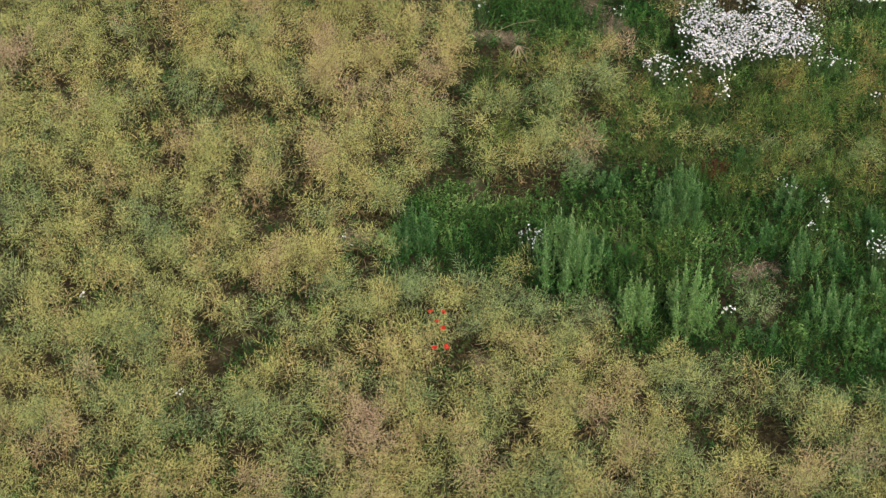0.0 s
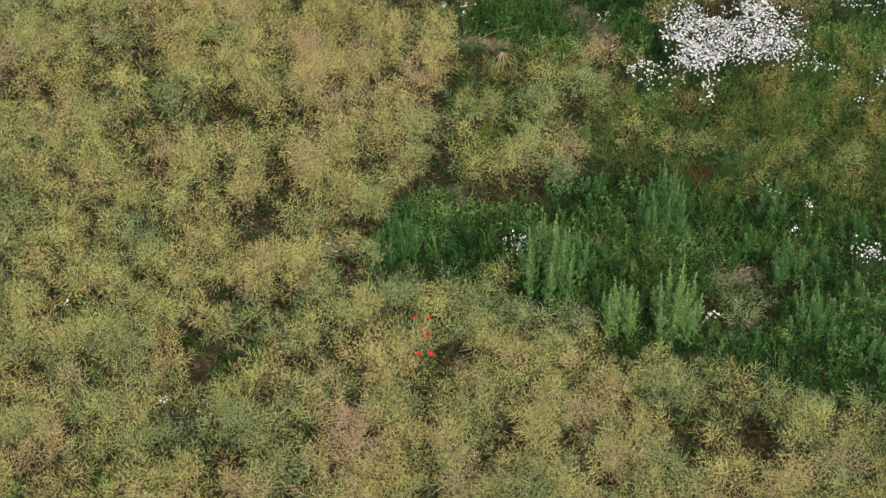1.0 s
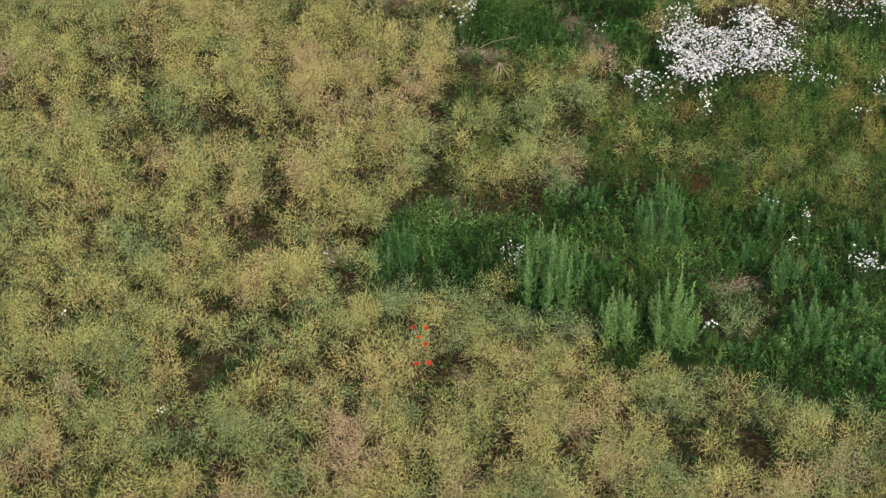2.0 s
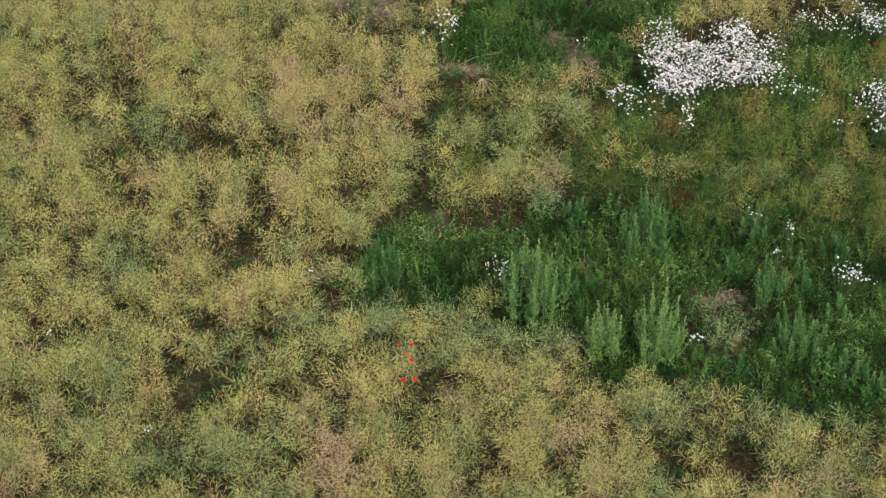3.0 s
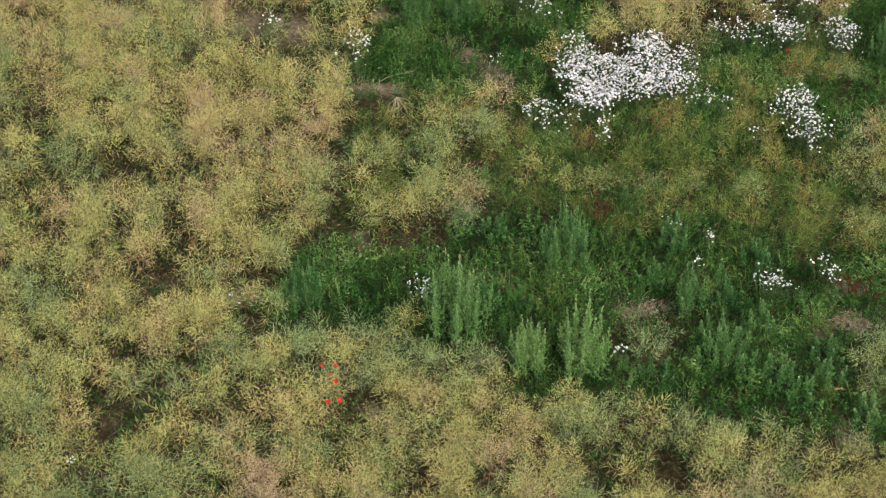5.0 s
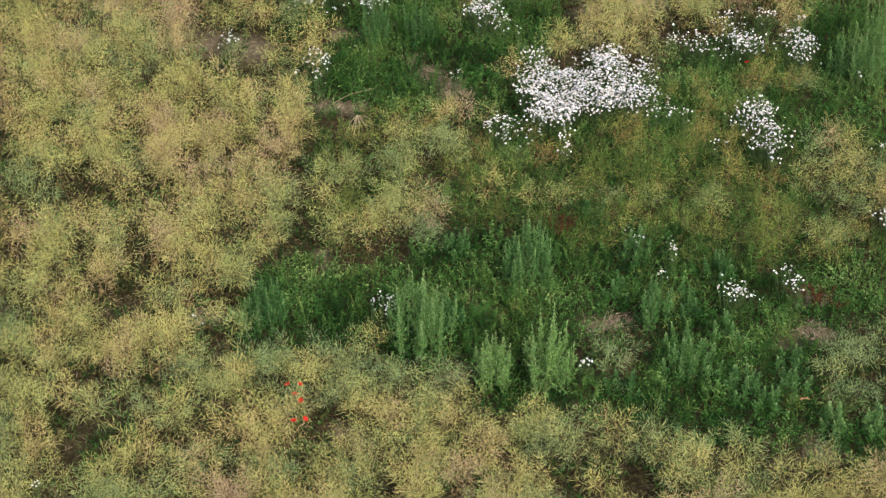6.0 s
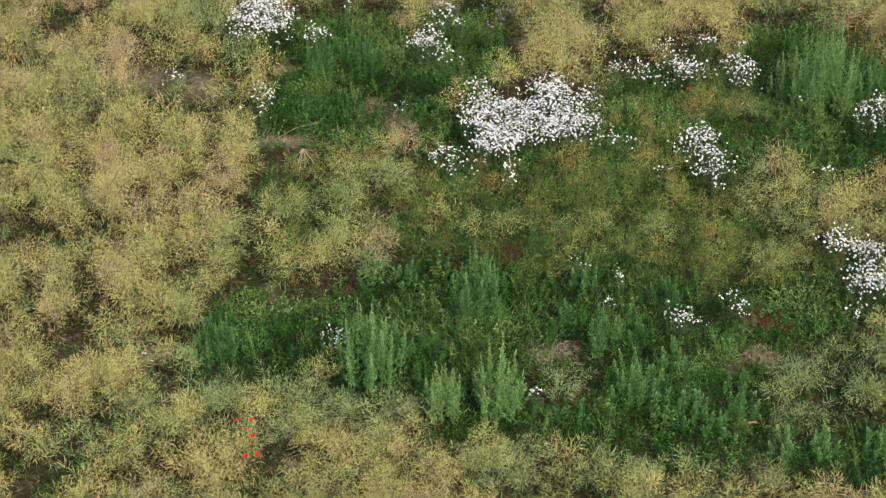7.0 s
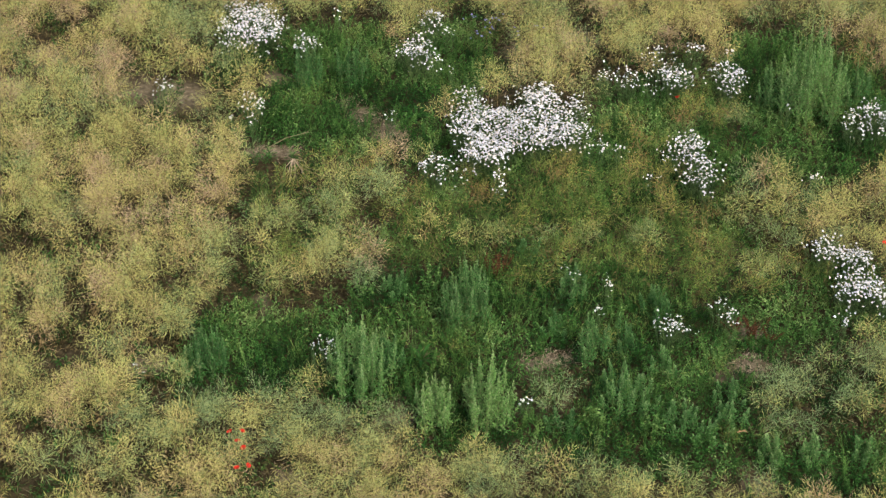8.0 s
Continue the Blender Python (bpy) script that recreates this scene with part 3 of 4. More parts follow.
    ob = new("rapeseed_crop", rest.mesh("rapeseed_crop_around", [POD, RAPE_STEM]))
    tagged(ob, "ripening rapeseed crop standing further out in the field", "rapeseed crop", kind="stuff")


build_crop()


# ---- low weeds and grassy growth ----
def herb_template(rng, height, leaves, size=(0.017, 0.036)):
    """A spreading leafy weed: four sprawling stems with small broad leaves."""
    s = Soup()
    for st in range(4):
        az = st * 1.571 + rng.uniform(-0.6, 0.6)
        reach = height * rng.uniform(0.3, 0.95)
        tip = np.array([math.cos(az) * reach, math.sin(az) * reach, height * rng.uniform(0.65, 1.0)])
        s.tubes([[0, 0, -0.02]], [tip], 0.003, 0.0015, 0, 0.0)
        u = rng.uniform(0.2, 1.0, leaves)
        d = polar(np.arange(leaves) * 2.4 + az, rng.uniform(-0.2, 0.6, leaves))
        long = rng.uniform(*size, leaves)
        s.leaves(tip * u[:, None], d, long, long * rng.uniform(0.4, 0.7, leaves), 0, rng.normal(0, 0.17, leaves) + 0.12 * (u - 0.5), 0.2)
    return s.flat()


def grassy_template(rng, height):
    """A loose tuft of thin arching blades."""
    s = Soup()
    n = 13
    foot = np.stack([rng.normal(0, 0.03, n), rng.normal(0, 0.03, n), np.full(n, -0.01)], 1)
    az = rng.uniform(0, 6.28, n)
    knee = foot + polar(az, rng.uniform(0.7, 1.35, n)) * (height * rng.uniform(0.4, 0.65, n))[:, None]
    tone = rng.normal(0, 0.13, n)
    wide = rng.uniform(0.0018, 0.0032, n)
    s.tubes(foot, knee, wide, wide, 0, tone)
    s.pods(knee, polar(az + rng.normal(0, 0.3, n), rng.uniform(-0.5, 0.6, n)), height * rng.uniform(0.2, 0.45, n), wide * 2.2, 0, tone + 0.06)
    return s.flat()


def shoot_template(rng, height):
    """A few upright shoots clothed in narrow rising leaves."""
    s = Soup()
    for st in range(4):
        foot = np.array([rng.normal(0, 0.035), rng.normal(0, 0.035), -0.02])
        tip = foot + [rng.normal(0, 0.05), rng.normal(0, 0.05), height * rng.uniform(0.7, 1.05)]
        s.tubes([foot], [tip], 0.003, 0.0015, 0, -0.1)
        n = 22
        u = np.linspace(0.15, 1.0, n)
        long = rng.uniform(0.03, 0.055, n) * (1.2 - 0.6 * u)
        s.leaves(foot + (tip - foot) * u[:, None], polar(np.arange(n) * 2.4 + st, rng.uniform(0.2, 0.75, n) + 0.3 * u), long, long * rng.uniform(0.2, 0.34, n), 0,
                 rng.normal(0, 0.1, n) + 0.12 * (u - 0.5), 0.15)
    return s.flat()


def strew(name, kinds, x, y, tone, rng, lean, size, material, label, category):
    s = Soup()
    which = rng.integers(0, len(kinds), len(x))
    for k, kind in enumerate(kinds):
        i = which == k
        s.place(kind, np.stack([x[i], y[i], ground_height(x[i], y[i])], 1), turns(rng, i.sum(), lean, size), tone[i])
    ob = new(name, s.mesh(name, [material]))
    return tagged(ob, label, category, kind="stuff")


def build_weeds():
    rng = np.random.default_rng(11)
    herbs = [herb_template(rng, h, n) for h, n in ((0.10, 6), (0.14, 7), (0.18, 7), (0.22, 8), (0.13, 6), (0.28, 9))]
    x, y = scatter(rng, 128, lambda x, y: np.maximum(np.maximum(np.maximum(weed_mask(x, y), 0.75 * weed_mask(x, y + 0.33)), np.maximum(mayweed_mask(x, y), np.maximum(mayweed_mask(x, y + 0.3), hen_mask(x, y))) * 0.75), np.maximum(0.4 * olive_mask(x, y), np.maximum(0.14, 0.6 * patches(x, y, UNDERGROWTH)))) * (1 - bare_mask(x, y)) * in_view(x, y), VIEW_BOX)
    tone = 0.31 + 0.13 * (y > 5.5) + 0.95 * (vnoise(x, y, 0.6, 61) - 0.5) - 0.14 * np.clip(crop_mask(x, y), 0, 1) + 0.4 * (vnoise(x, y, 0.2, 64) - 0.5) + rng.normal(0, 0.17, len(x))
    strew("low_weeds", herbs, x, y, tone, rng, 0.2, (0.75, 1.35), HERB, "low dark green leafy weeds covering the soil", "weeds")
    tall = [grassy_template(rng, h) for h in (0.2, 0.26, 0.32, 0.38)]
    x, y = scatter(rng, 42, lambda x, y: np.maximum(olive_mask(x, y) * 0.55, np.maximum(weed_mask(x, y) * np.clip(1.5 * vnoise(x, y, 0.7, 65) - 0.55, 0.05, 0.6), 0.04)) * (1 - bare_mask(x, y)) * in_view(x, y), VIEW_BOX)
    tone = 0.48 - 0.08 * weed_mask(x, y) + 0.5 * (vnoise(x, y, 0.8, 62) - 0.5) + rng.normal(0, 0.22, len(x))
    strew("tall_grassy_weeds", tall, x, y, tone, rng, 0.15, (0.8, 1.2), GRASSY, "thin arching olive green grass tufts", "weeds")
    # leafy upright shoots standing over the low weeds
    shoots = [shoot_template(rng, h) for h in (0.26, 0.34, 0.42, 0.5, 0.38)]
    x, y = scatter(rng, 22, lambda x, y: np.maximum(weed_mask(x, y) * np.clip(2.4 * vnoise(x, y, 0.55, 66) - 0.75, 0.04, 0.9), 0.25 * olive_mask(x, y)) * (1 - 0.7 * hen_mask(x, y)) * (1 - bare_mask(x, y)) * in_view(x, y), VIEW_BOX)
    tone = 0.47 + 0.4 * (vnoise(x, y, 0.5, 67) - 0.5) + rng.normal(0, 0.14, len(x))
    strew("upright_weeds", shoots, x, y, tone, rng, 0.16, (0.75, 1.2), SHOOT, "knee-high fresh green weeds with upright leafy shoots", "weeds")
    # litter of dead stalks on the soil
    x, y = scatter(rng, 150, lambda x, y: np.maximum(0.36 * (1 - weed_mask(x, y)), bare_mask(x, y)) * in_view(x, y), VIEW_BOX)
    n = len(x)
    s = Soup()
    d = polar(rng.uniform(0, 6.28, n), rng.normal(0.05, 0.12, n))
    s.pods(np.stack([x, y, ground_height(x, y) + 0.01], 1), d, rng.uniform(0.04, 0.2, n), rng.uniform(0.004, 0.010, n), 0, rng.uniform(-0.2, 0.6, n))
    tagged(new("straw_litter", s.mesh("straw_litter", [DRY_STALK])), "dry pale stalks littering the soil", "straw litter", kind="stuff")


build_weeds()


# ---- fat hen: tall leafy weeds with pale seed spikes ----
def fat_hen(x, y, height, radius, stalks, tone, rng):
    z = float(ground_height(x, y))
    look_of = "pale blue-green" if tone > 0.7 else "dark green" if tone < 0.42 else "mid-green"
    size = "tall bushy" if height > 0.9 else "knee-high"
    thing = base("fat_hen", x, y, z, f"{size} {look_of} fat hen weed with seed spikes", "weed plant", "fat hen weeds in the field")
    for k in range(stalks):
        az, r = k * 2.4 + rng.uniform(-0.4, 0.4), radius * math.sqrt((k + 0.3) / stalks)
        foot = np.array([math.cos(az) * r * 0.9, math.sin(az) * r * 0.9, -0.03])
        h = height * rng.uniform(0.82, 1.08) * (1 - 0.48 * (r / radius) ** 1.3)
        tip = np.array([math.cos(az) * r * 1.05 + rng.normal(0, 0.04), math.sin(az) * r * 1.05 + rng.normal(0, 0.04), h])
        axis = tip - foot
        stem, leaf, seed = Soup(), Soup(), Soup()
        stem.tubes([foot], [tip], 0.008, 0.002, 0, tone)
        nb = 12 + int(10 * h)
        ub = np.linspace(0.10, 0.84, nb)
        wb = np.arange(nb) * 2.4 + az
        db = polar(wb, 1.0 + 0.25 * ub + rng.normal(0, 0.12, nb))
        lb = (0.03 + 0.25 * (1 - ub) ** 1.1) * rng.uniform(0.6, 1.2, nb) * (0.45 + 0.5 * height)
        root = foot + axis * ub[:, None]
        ends = root + db * lb[:, None]
        stem.tubes(root, ends, 0.003, 0.0015, 0, tone)
        # small leaves on the side shoots
        n = int(200 * (0.4 + h))
        b = rng.integers(0, nb, n)
        v = rng.uniform(0.0, 1.0, n)[:, None]
        d = polar(rng.uniform(0, 6.28, n), rng.uniform(-0.5, 0.9, n))
        size_l = rng.uniform(0.024, 0.044, n) * (1.15 - 0.45 * ub[b])
        leaf.leaves(root[b] + (ends[b] - root[b]) * v, d, size_l, size_l * rng.uniform(0.3, 0.45, n), 0, tone * 0.8 + rng.normal(0, 0.14, n), 0.2)
        # mealy seed clusters: a slim spike on the stalk, smaller ones on the shoots
        m = 62
        u = rng.uniform(0.66, 1.03, m)
        dd = polar(rng.uniform(0, 6.28, m), rng.uniform(0.6, 1.35, m))
        seed.pods(foot + axis * u[:, None] + dd * (0.024 * np.clip(1.08 - u, 0, 1) / 0.4)[:, None], dd, rng.uniform(0.016, 0.030, m), rng.uniform(0.007, 0.012, m), 0, tone + 0.12 + rng.normal(0, 0.14, m))
        up = np.repeat(np.nonzero(ub > 0.3)[0], 6)
        dd = polar(rng.uniform(0, 6.28, len(up)), rng.uniform(0.6, 1.35, len(up)))
        v = rng.uniform(0.6, 1.15, len(up))[:, None]
        seed.pods(root[up] + (ends[up] - root[up]) * v, dd, rng.uniform(0.013, 0.026, len(up)), rng.uniform(0.006, 0.010, len(up)), 0, tone + rng.normal(0, 0.14, len(up)))
        st = part("stalk", stem.mesh("fat_hen_stalk", [HEN_STEM]), thing)
        tagged(part("foliage", leaf.mesh("fat_hen_leaves", [HEN_LEAF]), st), kind="stuff")
        tagged(part("seed_spike", seed.mesh("fat_hen_spike", [HEN_SPIKE]), st, "pale mealy seed spike"), kind="stuff")
    return thing


rng_hen = np.random.default_rng(17)
for hx, hy, tall, wide, number, hue in FAT_HEN:
    fat_hen(hx, hy, tall, wide, round(number * 1.5), hue if hue > 0.42 else hue - 0.08, rng_hen)


# ---- mayweed: white daisy flowers over feathery leaves ----
def flower_soup(rng, petals, droop, size):
    s = Soup()
    w = np.arange(petals) * 2 * math.pi / petals + rng.normal(0, 0.08, petals)
    el = -droop + rng.normal(0, 0.12, petals)
    d = polar(w, el)
    side = polar(w + math.pi / 2, np.zeros(petals))
    ln = size * rng.uniform(0.88, 1.05, petals)[:, None]
    root = polar(w, np.zeros(petals)) * size * 0.22
    wide = size * 0.6
    mid = root + d * ln * 0.5 + [0, 0, size * 0.05]
    v = np.stack([root, mid - side * wide * 0.62, mid + side * wide * 0.62, root + d * ln], 1)
    s.add(v, [(0, 2, 1), (1, 2, 3)], 0)
    k = 5
    a = np.arange(k) * 2 * math.pi / k
    rim = np.stack([np.cos(a) * size * 0.36, np.sin(a) * size * 0.36, np.full(k, 0.002)], 1)
    ring = np.stack([np.cos(a) * size * 0.18, np.sin(a) * size * 0.18, np.full(k, size * 0.20)], 1)
    v = np.concatenate([rim, ring, [[0, 0, size * 0.26]]])
    f = []
    for i in range(k):
        j = (i + 1) % k
        f += [(i, j, k + j), (i, k + j, k + i), (k + i, k + j, 2 * k)]
    s.add(v[None], f, 1)
    return s


rng_may = np.random.default_rng(23)
HEADS = [flower_soup(rng_may, p, d, s) for p, d, s in ((8, 0.05, 0.018), (9, 0.3, 0.018), (8, -0.15, 0.016), (9, 0.15, 0.0195), (8, 0.6, 0.017))]
FLOWERS = [h.mesh("mayweed_flower", [PETAL, DISC]) for h in HEADS]
SMALL_HEADS = [h.flat() for h in HEADS]


def mayweed(x, y, rx, ry, count, rng, dense):
    count = round(count * ((3.6 if dense else 2.5) if count > 70 else (2.9 if dense else 2.2) if count > 45 else 1.9 if count > 30 else 1.3))
    z = float(ground_height(x, y))
    size = "large dense" if count > 60 else "loose" if count > 12 else "small"
    thing = base("mayweed", x, y, z, f"{size} clump of white daisy-like mayweed in bloom", "flowering weed", "mayweed clumps in the field")
    w, r = rng.uniform(0, 6.28, count), np.sqrt(rng.uniform(0, 1, count)) * np.clip(rng.normal(1.0, 0.25, count), 0.4, 1.6)
    px, py = np.cos(w) * r * rx, np.sin(w) * r * ry
    pz = 0.50 + 0.16 * (vnoise(px + x, py + y, 0.25, 71) - 0.5) - 0.06 * r + rng.normal(0, 0.03, count)
    heads = np.stack([px, py, pz], 1)
    feet = heads * [0.55, 0.55, 0] + [0, 0, -0.02]
    stem = Soup()
    knees = feet + (heads - feet) * [[0.6, 0.6, 0.55]]
    stem.tubes(np.concatenate([feet, knees]), np.concatenate([knees, heads]), 0.0022, 0.0016, 0, 0.5)
    tagged(part("stem", stem.mesh("mayweed_stems", [FEATHER]), thing), kind="stuff")
    n = 5 * count + 60
    b = rng.integers(0, count, n)
    v = rng.uniform(0.15, 0.93, n)
    at = np.where((v < 0.5)[:, None], feet[b] + (knees[b] - feet[b]) * (v * 2)[:, None], knees[b] + (heads[b] - knees[b]) * (v * 2 - 1)[:, None])
    d = polar(rng.uniform(0, 6.28, n), rng.uniform(-0.1, 1.0, n))
    leaf = Soup()
    leaf.pods(at, d, rng.uniform(0.03, 0.07, n), rng.uniform(0.004, 0.008, n), 0, rng.uniform(0, 1, n))
    tagged(part("foliage", leaf.mesh("mayweed_foliage", [FEATHER]), thing, "feathery green foliage"), kind="stuff")
    if dense and count > 45:
        # smaller heads between the open ones
        k = int(count * 0.45)
        b = rng.integers(0, count, k)
        at = heads[b] + np.stack([rng.normal(0, 0.035, k), rng.normal(0, 0.035, k), rng.uniform(-0.05, 0.015, k)], 1)
        small = Soup()
        for q, kind in enumerate(SMALL_HEADS):
            i = np.arange(k) % len(SMALL_HEADS) == q
            small.place(kind, at[i], turns(rng, i.sum(), 0.5, (0.5, 0.85)), np.zeros(i.sum()))
        tagged(part("flower_mass", small.mesh("mayweed_small_flowers", [PETAL, DISC]), thing), kind="stuff")
    for p in heads:
        fl = new("flower", FLOWERS[int(rng.integers(0, len(FLOWERS)))])
        fl.parent, fl.location = thing, p
        fl.rotation_euler = (rng.normal(0, 0.5), rng.normal(0, 0.5), rng.uniform(0, 6.28))
        fl.scale = (rng.uniform(0.56, 0.94),) * 3
    return thing


for clumps in (MAYWEED_MAIN, MAYWEED_FAR, MAYWEED_EAST, MAYWEED_EDGE, MAYWEED_NEAR):
    for spot in clumps:
        mayweed(*spot, rng_may, clumps is MAYWEED_MAIN or spot[4] > 200)


# ---- poppies ----
def cup(rng, size, petals, mats, lift):
    s = Soup()
    for k in range(petals):
        w0 = k * 2 * math.pi / petals
        rows = []
        for u, (rad, zz) in enumerate(((0.12, 0.0), (0.7, 0.35 * lift), (1.0, 0.75 * lift))):
            w = w0 + np.linspace(-0.75, 0.75, 5) * (1 if u else 0.5)
            rr = rad * size * (1 + rng.normal(0, 0.06, 5))
            rows.append(np.stack([np.cos(w) * rr, np.sin(w) * rr, np.full(5, zz * size) + rng.normal(0, 0.06 * size, 5) + 0.002 * k], 1))
        v = np.concatenate(rows)
        f = []
        for a in range(2):
            for b in range(4):
                i = a * 5 + b
                f += [(i, i + 1, i + 6), (i, i + 6, i + 5)]
        s.add(v[None], f, 0)
    return s.mesh("petals", mats)


def poppy(x, y, height, rng):
    z = float(ground_height(x, y))
    thing = base("poppy", x, y, z, "red field poppy in flower among the crop", "poppy", "poppies in the field")
    lean = np.array([rng.normal(0, 0.03), rng.normal(0, 0.03), height])
    s = Soup()
    s.tubes([[0, 0, -0.02], lean * [0.3, 0.3, 0.5]], [lean * [0.3, 0.3, 0.5], lean], 0.003, 0.002, 0, 0.4)
    k = 8
    s.leaves(np.outer(rng.uniform(0.05, 0.5, k), lean), polar(rng.uniform(0, 6.28, k), rng.uniform(0.1, 0.8, k)), 0.08, 0.02, 0, 0.4)
    part("stem", s.mesh("poppy_stem", [HERB]), thing, "thin hairy green stem")
    fl = part("petals", cup(rng, 0.035, 4, [POPPY_RED], 0.8), thing, "scarlet petals", lean)
    fl.rotation_euler = (rng.normal(-0.15, 0.3), rng.normal(0, 0.3), rng.uniform(0, 6.28))
    h = Soup()
    h.spindles(np.array([[0, 0, -0.004]]), np.array([[0, 0, 1.0]]), 0.022, 0.014)
    part("seed_head", h.mesh("poppy_heart", [POPPY_HEART]), fl, "black centre")


rng_pop = np.random.default_rng(29)
for spot in ((-0.60, -0.95, 0.62), (-0.72, -1.00, 0.60), (-0.63, -1.08, 0.60), (-0.64, -1.26, 0.60), (-0.66, -1.53, 0.60), (-0.54, -1.52, 0.58),
             (5.84, 5.50, 0.6), (8.02, 2.05, 0.45)):
    poppy(*spot, rng_pop)


# ---- cornflowers ----
def cornflower(x, y, height, rng):
    thing = base("cornflower", x, y, float(ground_height(x, y)), "violet-blue cornflower in the crop", "cornflower", "cornflowers in the field")
    stems = Soup()
    heads = np.stack([rng.normal(0, 0.07, 4), rng.normal(0, 0.07, 4), height * rng.uniform(0.85, 1.1, 4)], 1)
    stems.tubes(heads * [0.2, 0.2, 0] - [0, 0, 0.02], heads, 0.0025, 0.0015, 0, 0.5)
    k = 24
    b = rng.integers(0, 4, k)
    stems.spindles(heads[b] * rng.uniform(0.2, 0.9, k)[:, None], polar(rng.uniform(0, 6.28, k), rng.uniform(0.3, 1.1, k)), 0.08, 0.007, 0, 0.5)
    part("stem", stems.mesh("cornflower_stem", [GRASSY]), thing)
    for p in heads:
        fl = part("petals", cup(rng, 0.017, 7, [CORN_BLUE], 0.7), thing, "violet-blue petals", p)
        fl.rotation_euler = (rng.normal(0, 0.3), rng.normal(0, 0.3), 0)


for spot in ((3.10, 8.30, 0.45), (3.32, 8.12, 0.45), (3.83, 7.84, 0.45), (4.08, 7.87, 0.45), (3.58, 8.29, 0.45), (3.39, 7.88, 0.45), (3.18, 7.63, 0.45)):
    cornflower(*spot, rng_pop)


# ---- docks with rusty seed heads ----
def dock(x, y, height, rng):
    thing = base("dock", x, y, float(ground_height(x, y)), "rusty brown dock gone to seed among green weeds", "weed plant", "docks in the field")
    stem, seed, leaf = Soup(), Soup(), Soup()
    for k in range(5):
        tip = np.array([rng.normal(0, 0.09), rng.normal(0, 0.09), height * rng.uniform(0.75, 1.05)])
        stem.tubes([[0, 0, -0.02]], [tip], 0.005, 0.002, 0, 0.3)
        n = 55
        u = rng.uniform(0.4, 1.0, n)
        seed.spindles(tip * u[:, None], polar(rng.uniform(0, 6.28, n), rng.uniform(0.1, 1.1, n)), rng.uniform(0.018, 0.04, n), rng.uniform(0.008, 0.014, n), 0, rng.uniform(0, 1, n))
    n = 7
    leaf.leaves(np.zeros((n, 3)), polar(rng.uniform(0, 6.28, n), rng.uniform(0.3, 0.9, n)), rng.uniform(0.12, 0.2, n), 0.045, 0, 0.5, 0.35)
    part("stem", stem.mesh("dock_stem", [DOCK_SEED]), thing)
    tagged(part("seed_head", seed.mesh("dock_seed", [DOCK_SEED]), thing, "rusty brown seed head"), kind="stuff")
    part("leaves", leaf.mesh("dock_leaves", [HERB]), thing, "green basal leaves")


for spot in ((2.83, 2.33, 0.5), (2.74, 2.43, 0.4), (2.93, 2.41, 0.4), (5.91, 0.70, 0.3), (6.04, 0.82, 0.3), (6.18, 0.72, 0.25), (5.80, 0.92, 0.28)):
    dock(*spot, rng_pop)


# ---- a dead forked stalk on a bare patch, dry straw, a tan leaf ----
def dead_stalk(x, y, rng):
    thing = base("dead_stalk", x, y, float(ground_height(x, y)), "bleached dead forked plant lying on bare soil", "dead plant")
    node = np.array([0.0, 0.0, 0.20])
    for end in ((-0.04, -0.40, 0.12), (0.03, -0.42, 0.14), (-0.10, -0.36, 0.12), (0.13, -0.30, 0.16), (0.25, -0.28, 0.16), (0.22, -0.20, 0.18),
                (0.07, -0.36, 0.18), (-0.12, -0.22, 0.12), (0.16, -0.36, 0.12), (-0.06, -0.30, 0.18), (0.30, -0.20, 0.12), (-0.18, -0.30, 0.08)):
        b = Soup()
        e = np.array(end)
        m = (node + e) / 2 + rng.normal(0, 0.035, 3)
        b.tubes([node, m, m], [m, e, m + (e - m) * 0.8 + rng.normal(0, 0.05, 3)], [0.006, 0.004, 0.0025], [0.004, 0.0025, 0.0015], 0, rng.uniform(0.3, 0.9))
        part("branch", b.mesh("dead_branch", [DRY_STALK]), thing)
    s = Soup()
    s.tubes([[-0.03, 0.10, -0.02]], [node], 0.014, 0.010, 0, 0.5)
    part("root_stock", s.mesh("dead_stem", [DRY_STALK]), thing)


dead_stalk(0.24, 5.14, rng_pop)


def fallen_stalk(a, b):
    """A long dry stalk leaning over from a to b."""
    thing = base("fallen_stalk", a[0], a[1], float(ground_height(a[0], a[1])), "long thin dry tan stalk leaning over low weeds", "dry stalk")
    a, b = np.array([0, 0, -0.02]), np.array([b[0] - a[0], b[1] - a[1], b[2]])
    s = Soup()
    m = (a + b) / 2 + [0, 0, 0.06]
    s.tubes([a, m], [m, b], [0.006, 0.005], [0.005, 0.003], 0, 0.5)
    part("stem", s.mesh("fallen_stalk", [DRY_STALK]), thing)
    h = Soup()
    n = 14
    u = np.linspace(0.7, 1.0, n)[:, None]
    h.pods(m + (b - m) * u, polar(np.arange(n) * 2.4, np.full(n, 0.3)), 0.03, 0.005, 0, 0.5)
    tagged(part("seed_head", h.mesh("fallen_head", [DRY_STALK]), thing), kind="stuff")


fallen_stalk((-0.18, 5.68), (0.50, 5.62, 0.30))


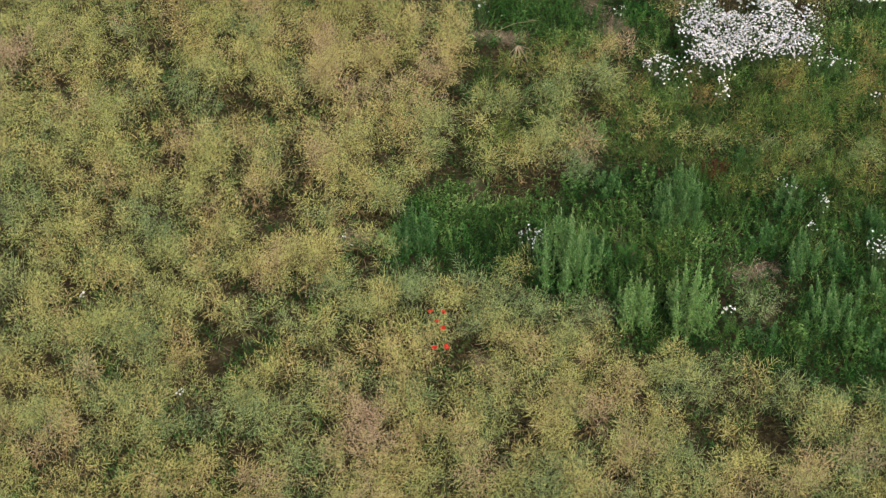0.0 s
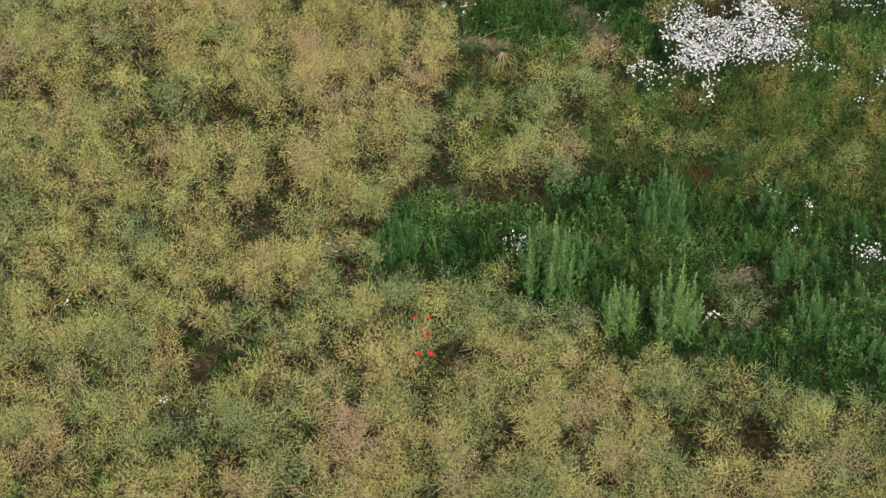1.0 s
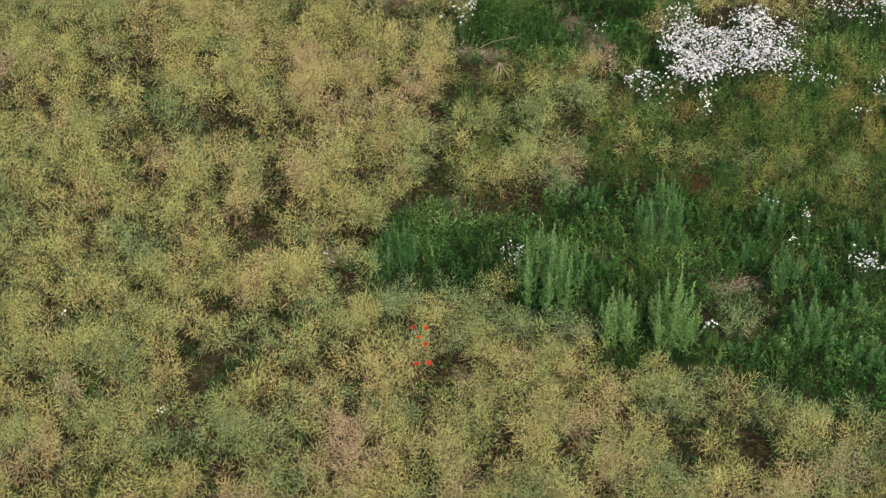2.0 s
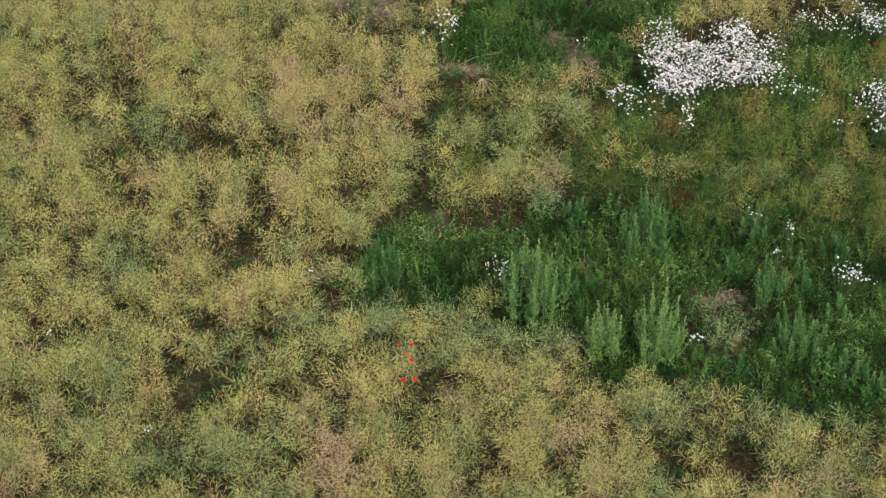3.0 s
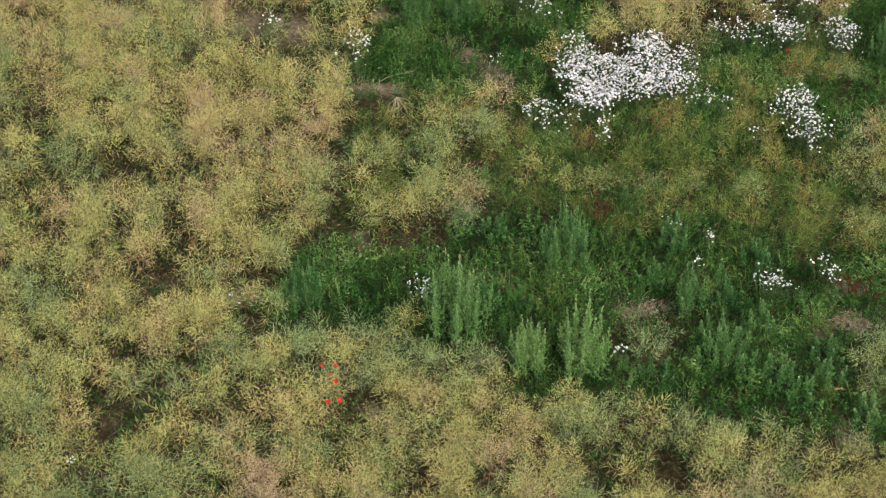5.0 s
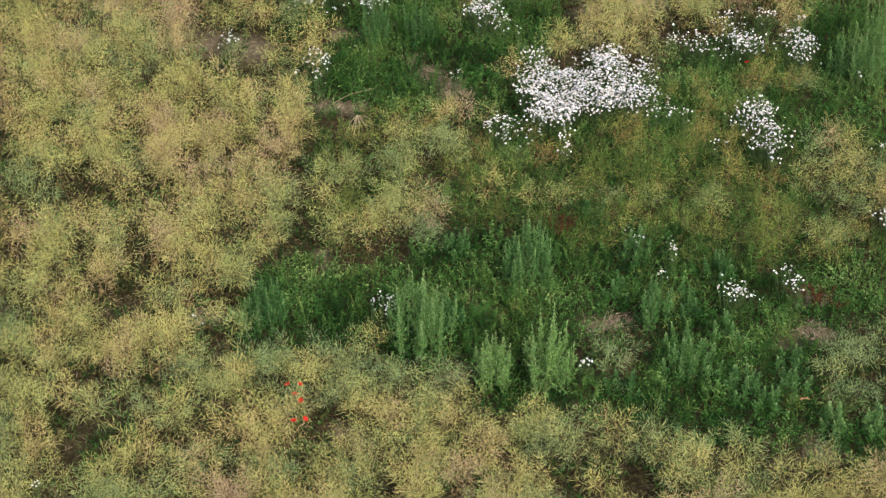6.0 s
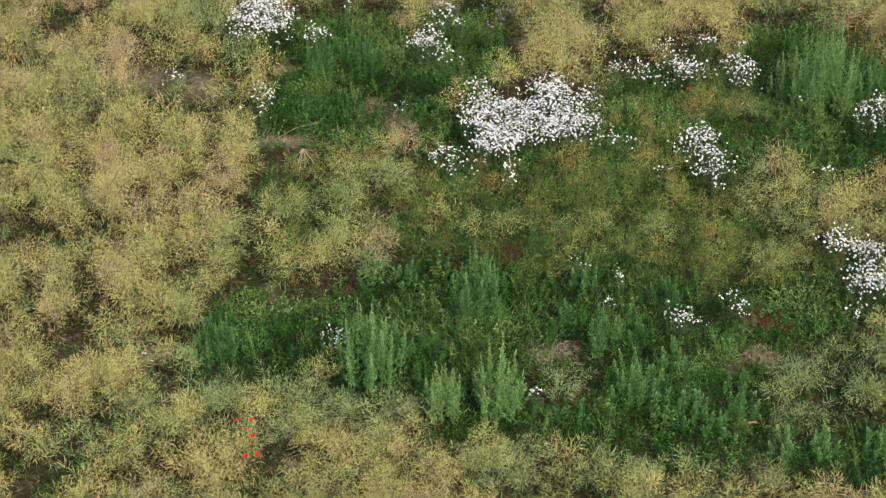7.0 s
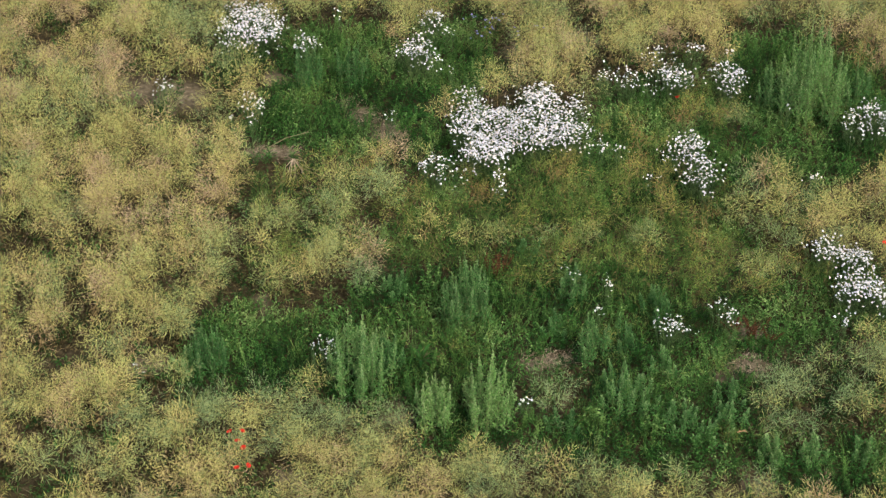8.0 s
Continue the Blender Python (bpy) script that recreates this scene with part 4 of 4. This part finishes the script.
# ---- lime green leafy weeds and broad-leaved rosettes ----
def leafy_weed(x, y, height, radius, rng):
    thing = base("leafy_weed", x, y, float(ground_height(x, y)), "bright lime green leafy weed between darker weeds", "weed plant", "lime green weeds")
    for k in range(7):
        az = k * 2.4
        r = radius * math.sqrt((k + 0.3) / 7)
        foot = np.array([math.cos(az) * r * 0.6, math.sin(az) * r * 0.6, -0.02])
        tip = np.array([math.cos(az) * r, math.sin(az) * r, height * rng.uniform(0.7, 1.05)])
        s, f = Soup(), Soup()
        s.tubes([foot], [tip], 0.004, 0.0015, 0, 0.6)
        n = 34
        u = rng.uniform(0.2, 1.0, n)
        ln = rng.uniform(0.035, 0.07, n)
        f.leaves(foot + (tip - foot) * u[:, None], polar(np.arange(n) * 2.4 + az, rng.uniform(0.0, 0.9, n)), ln, ln * rng.uniform(0.3, 0.5, n), 0, rng.uniform(0.5, 0.85, n))
        st = part("stem", s.mesh("leafy_stem", [HERB]), thing)
        tagged(part("foliage", f.mesh("leafy_foliage", [HERB]), st), kind="stuff")


for spot in ((9.08, 7.04, 0.4, 0.2), (4.38, -0.87, 0.35, 0.16), (1.98, 2.21, 0.35, 0.2), (1.01, 2.14, 0.35, 0.2), (3.68, -0.67, 0.35, 0.14)):
    leafy_weed(*spot, rng_pop)


def rosette(x, y, rng):
    thing = base("broadleaf_weed", x, y, float(ground_height(x, y)), "dark green broad-leaved weed with arching leaves", "weed plant", "broad-leaved weeds")
    for k in range(8):
        az, wide = k * 0.785 + rng.uniform(-0.25, 0.25), rng.uniform(0.045, 0.065)
        length, rise = rng.uniform(0.22, 0.32), rng.uniform(0.12, 0.2)
        u = np.linspace(0, 1, 7)
        along = np.array([math.cos(az), math.sin(az), 0])
        side = np.array([-math.sin(az), math.cos(az), 0])
        mid = along * (u * length)[:, None] + np.array([0, 0, 1.0]) * (rise * 4 * u * (1 - 0.8 * u))[:, None] * 0.55
        half = wide * np.sin(np.pi * (0.08 + 0.9 * u)) * 0.5
        v = np.stack([mid - side * half[:, None] + [0, 0, 0.012], mid, mid + side * half[:, None] + [0, 0, 0.012]], 1).reshape(1, -1, 3)
        f = []
        for i in range(6):
            for j in range(2):
                p = i * 3 + j
                f += [(p, p + 1, p + 4), (p, p + 4, p + 3)]
        s = Soup()
        s.add(v, f, 0, rng.uniform(0.1, 0.4))
        part("leaf", s.mesh("broad_leaf", [HERB], True), thing)


for spot in ((1.68, 0.79), (2.11, 6.17)):
    rosette(*spot, rng_pop)


def straw_heap(x, y, rx, ry, count, rng):
    n = count
    w, r = rng.uniform(0, 6.28, n), np.sqrt(rng.uniform(0, 1, n))
    s = Soup()
    px, py = np.cos(w) * r * rx, np.sin(w) * r * ry
    at = np.stack([px, py, 0.01 + rng.uniform(0, 0.05, n) * (1 - r)], 1)
    s.spindles(at, polar(rng.normal(0.3, 0.9, n), rng.normal(0.03, 0.12, n)), rng.uniform(0.06, 0.26, n), rng.uniform(0.003, 0.006, n), 0, rng.uniform(0.0, 0.9, n))
    ob = new("straw", s.mesh("straw", [DRY_STALK]))
    ob.location = (x, y, float(ground_height(x, y)))
    tagged(ob, "pale dry flattened straw lying on the soil", "straw", "flattened straw", kind="stuff")


for spot in ((0.14, 5.52, 0.26, 0.16, 110), (-0.25, 5.66, 0.16, 0.09, 45), (1.40, 6.28, 0.26, 0.30, 150), (1.70, 5.84, 0.26, 0.2, 120), (1.06, 6.78, 0.2, 0.15, 90), (0.20, 7.48, 0.2, 0.16, 80), (3.28, 0.66, 0.36, 0.18, 230), (5.80, 0.34, 0.34, 0.20, 220), (6.02, 0.90, 0.2, 0.18, 70),
             (-0.20, -1.12, 0.2, 0.2, 50), (-1.81, 1.12, 0.34, 0.2, 60)):
    straw_heap(*spot, rng_pop)

leaf_soup = Soup()
leaf_soup.leaves(np.array([[-0.06, 0, 0.02], [0.0, 0.02, 0.03]]), polar(np.array([0.2, -0.6]), np.array([0.2, 0.3])), 0.09, 0.04, 0, 0.5, 0.2, 0.2)
tan = new("dead_leaf", leaf_soup.mesh("dead_leaf", [TAN_LEAF]))
tan.location = (5.42, -1.16, 0.22)
tagged(tan, "curled tan dead leaf caught on green weeds", "leaf")
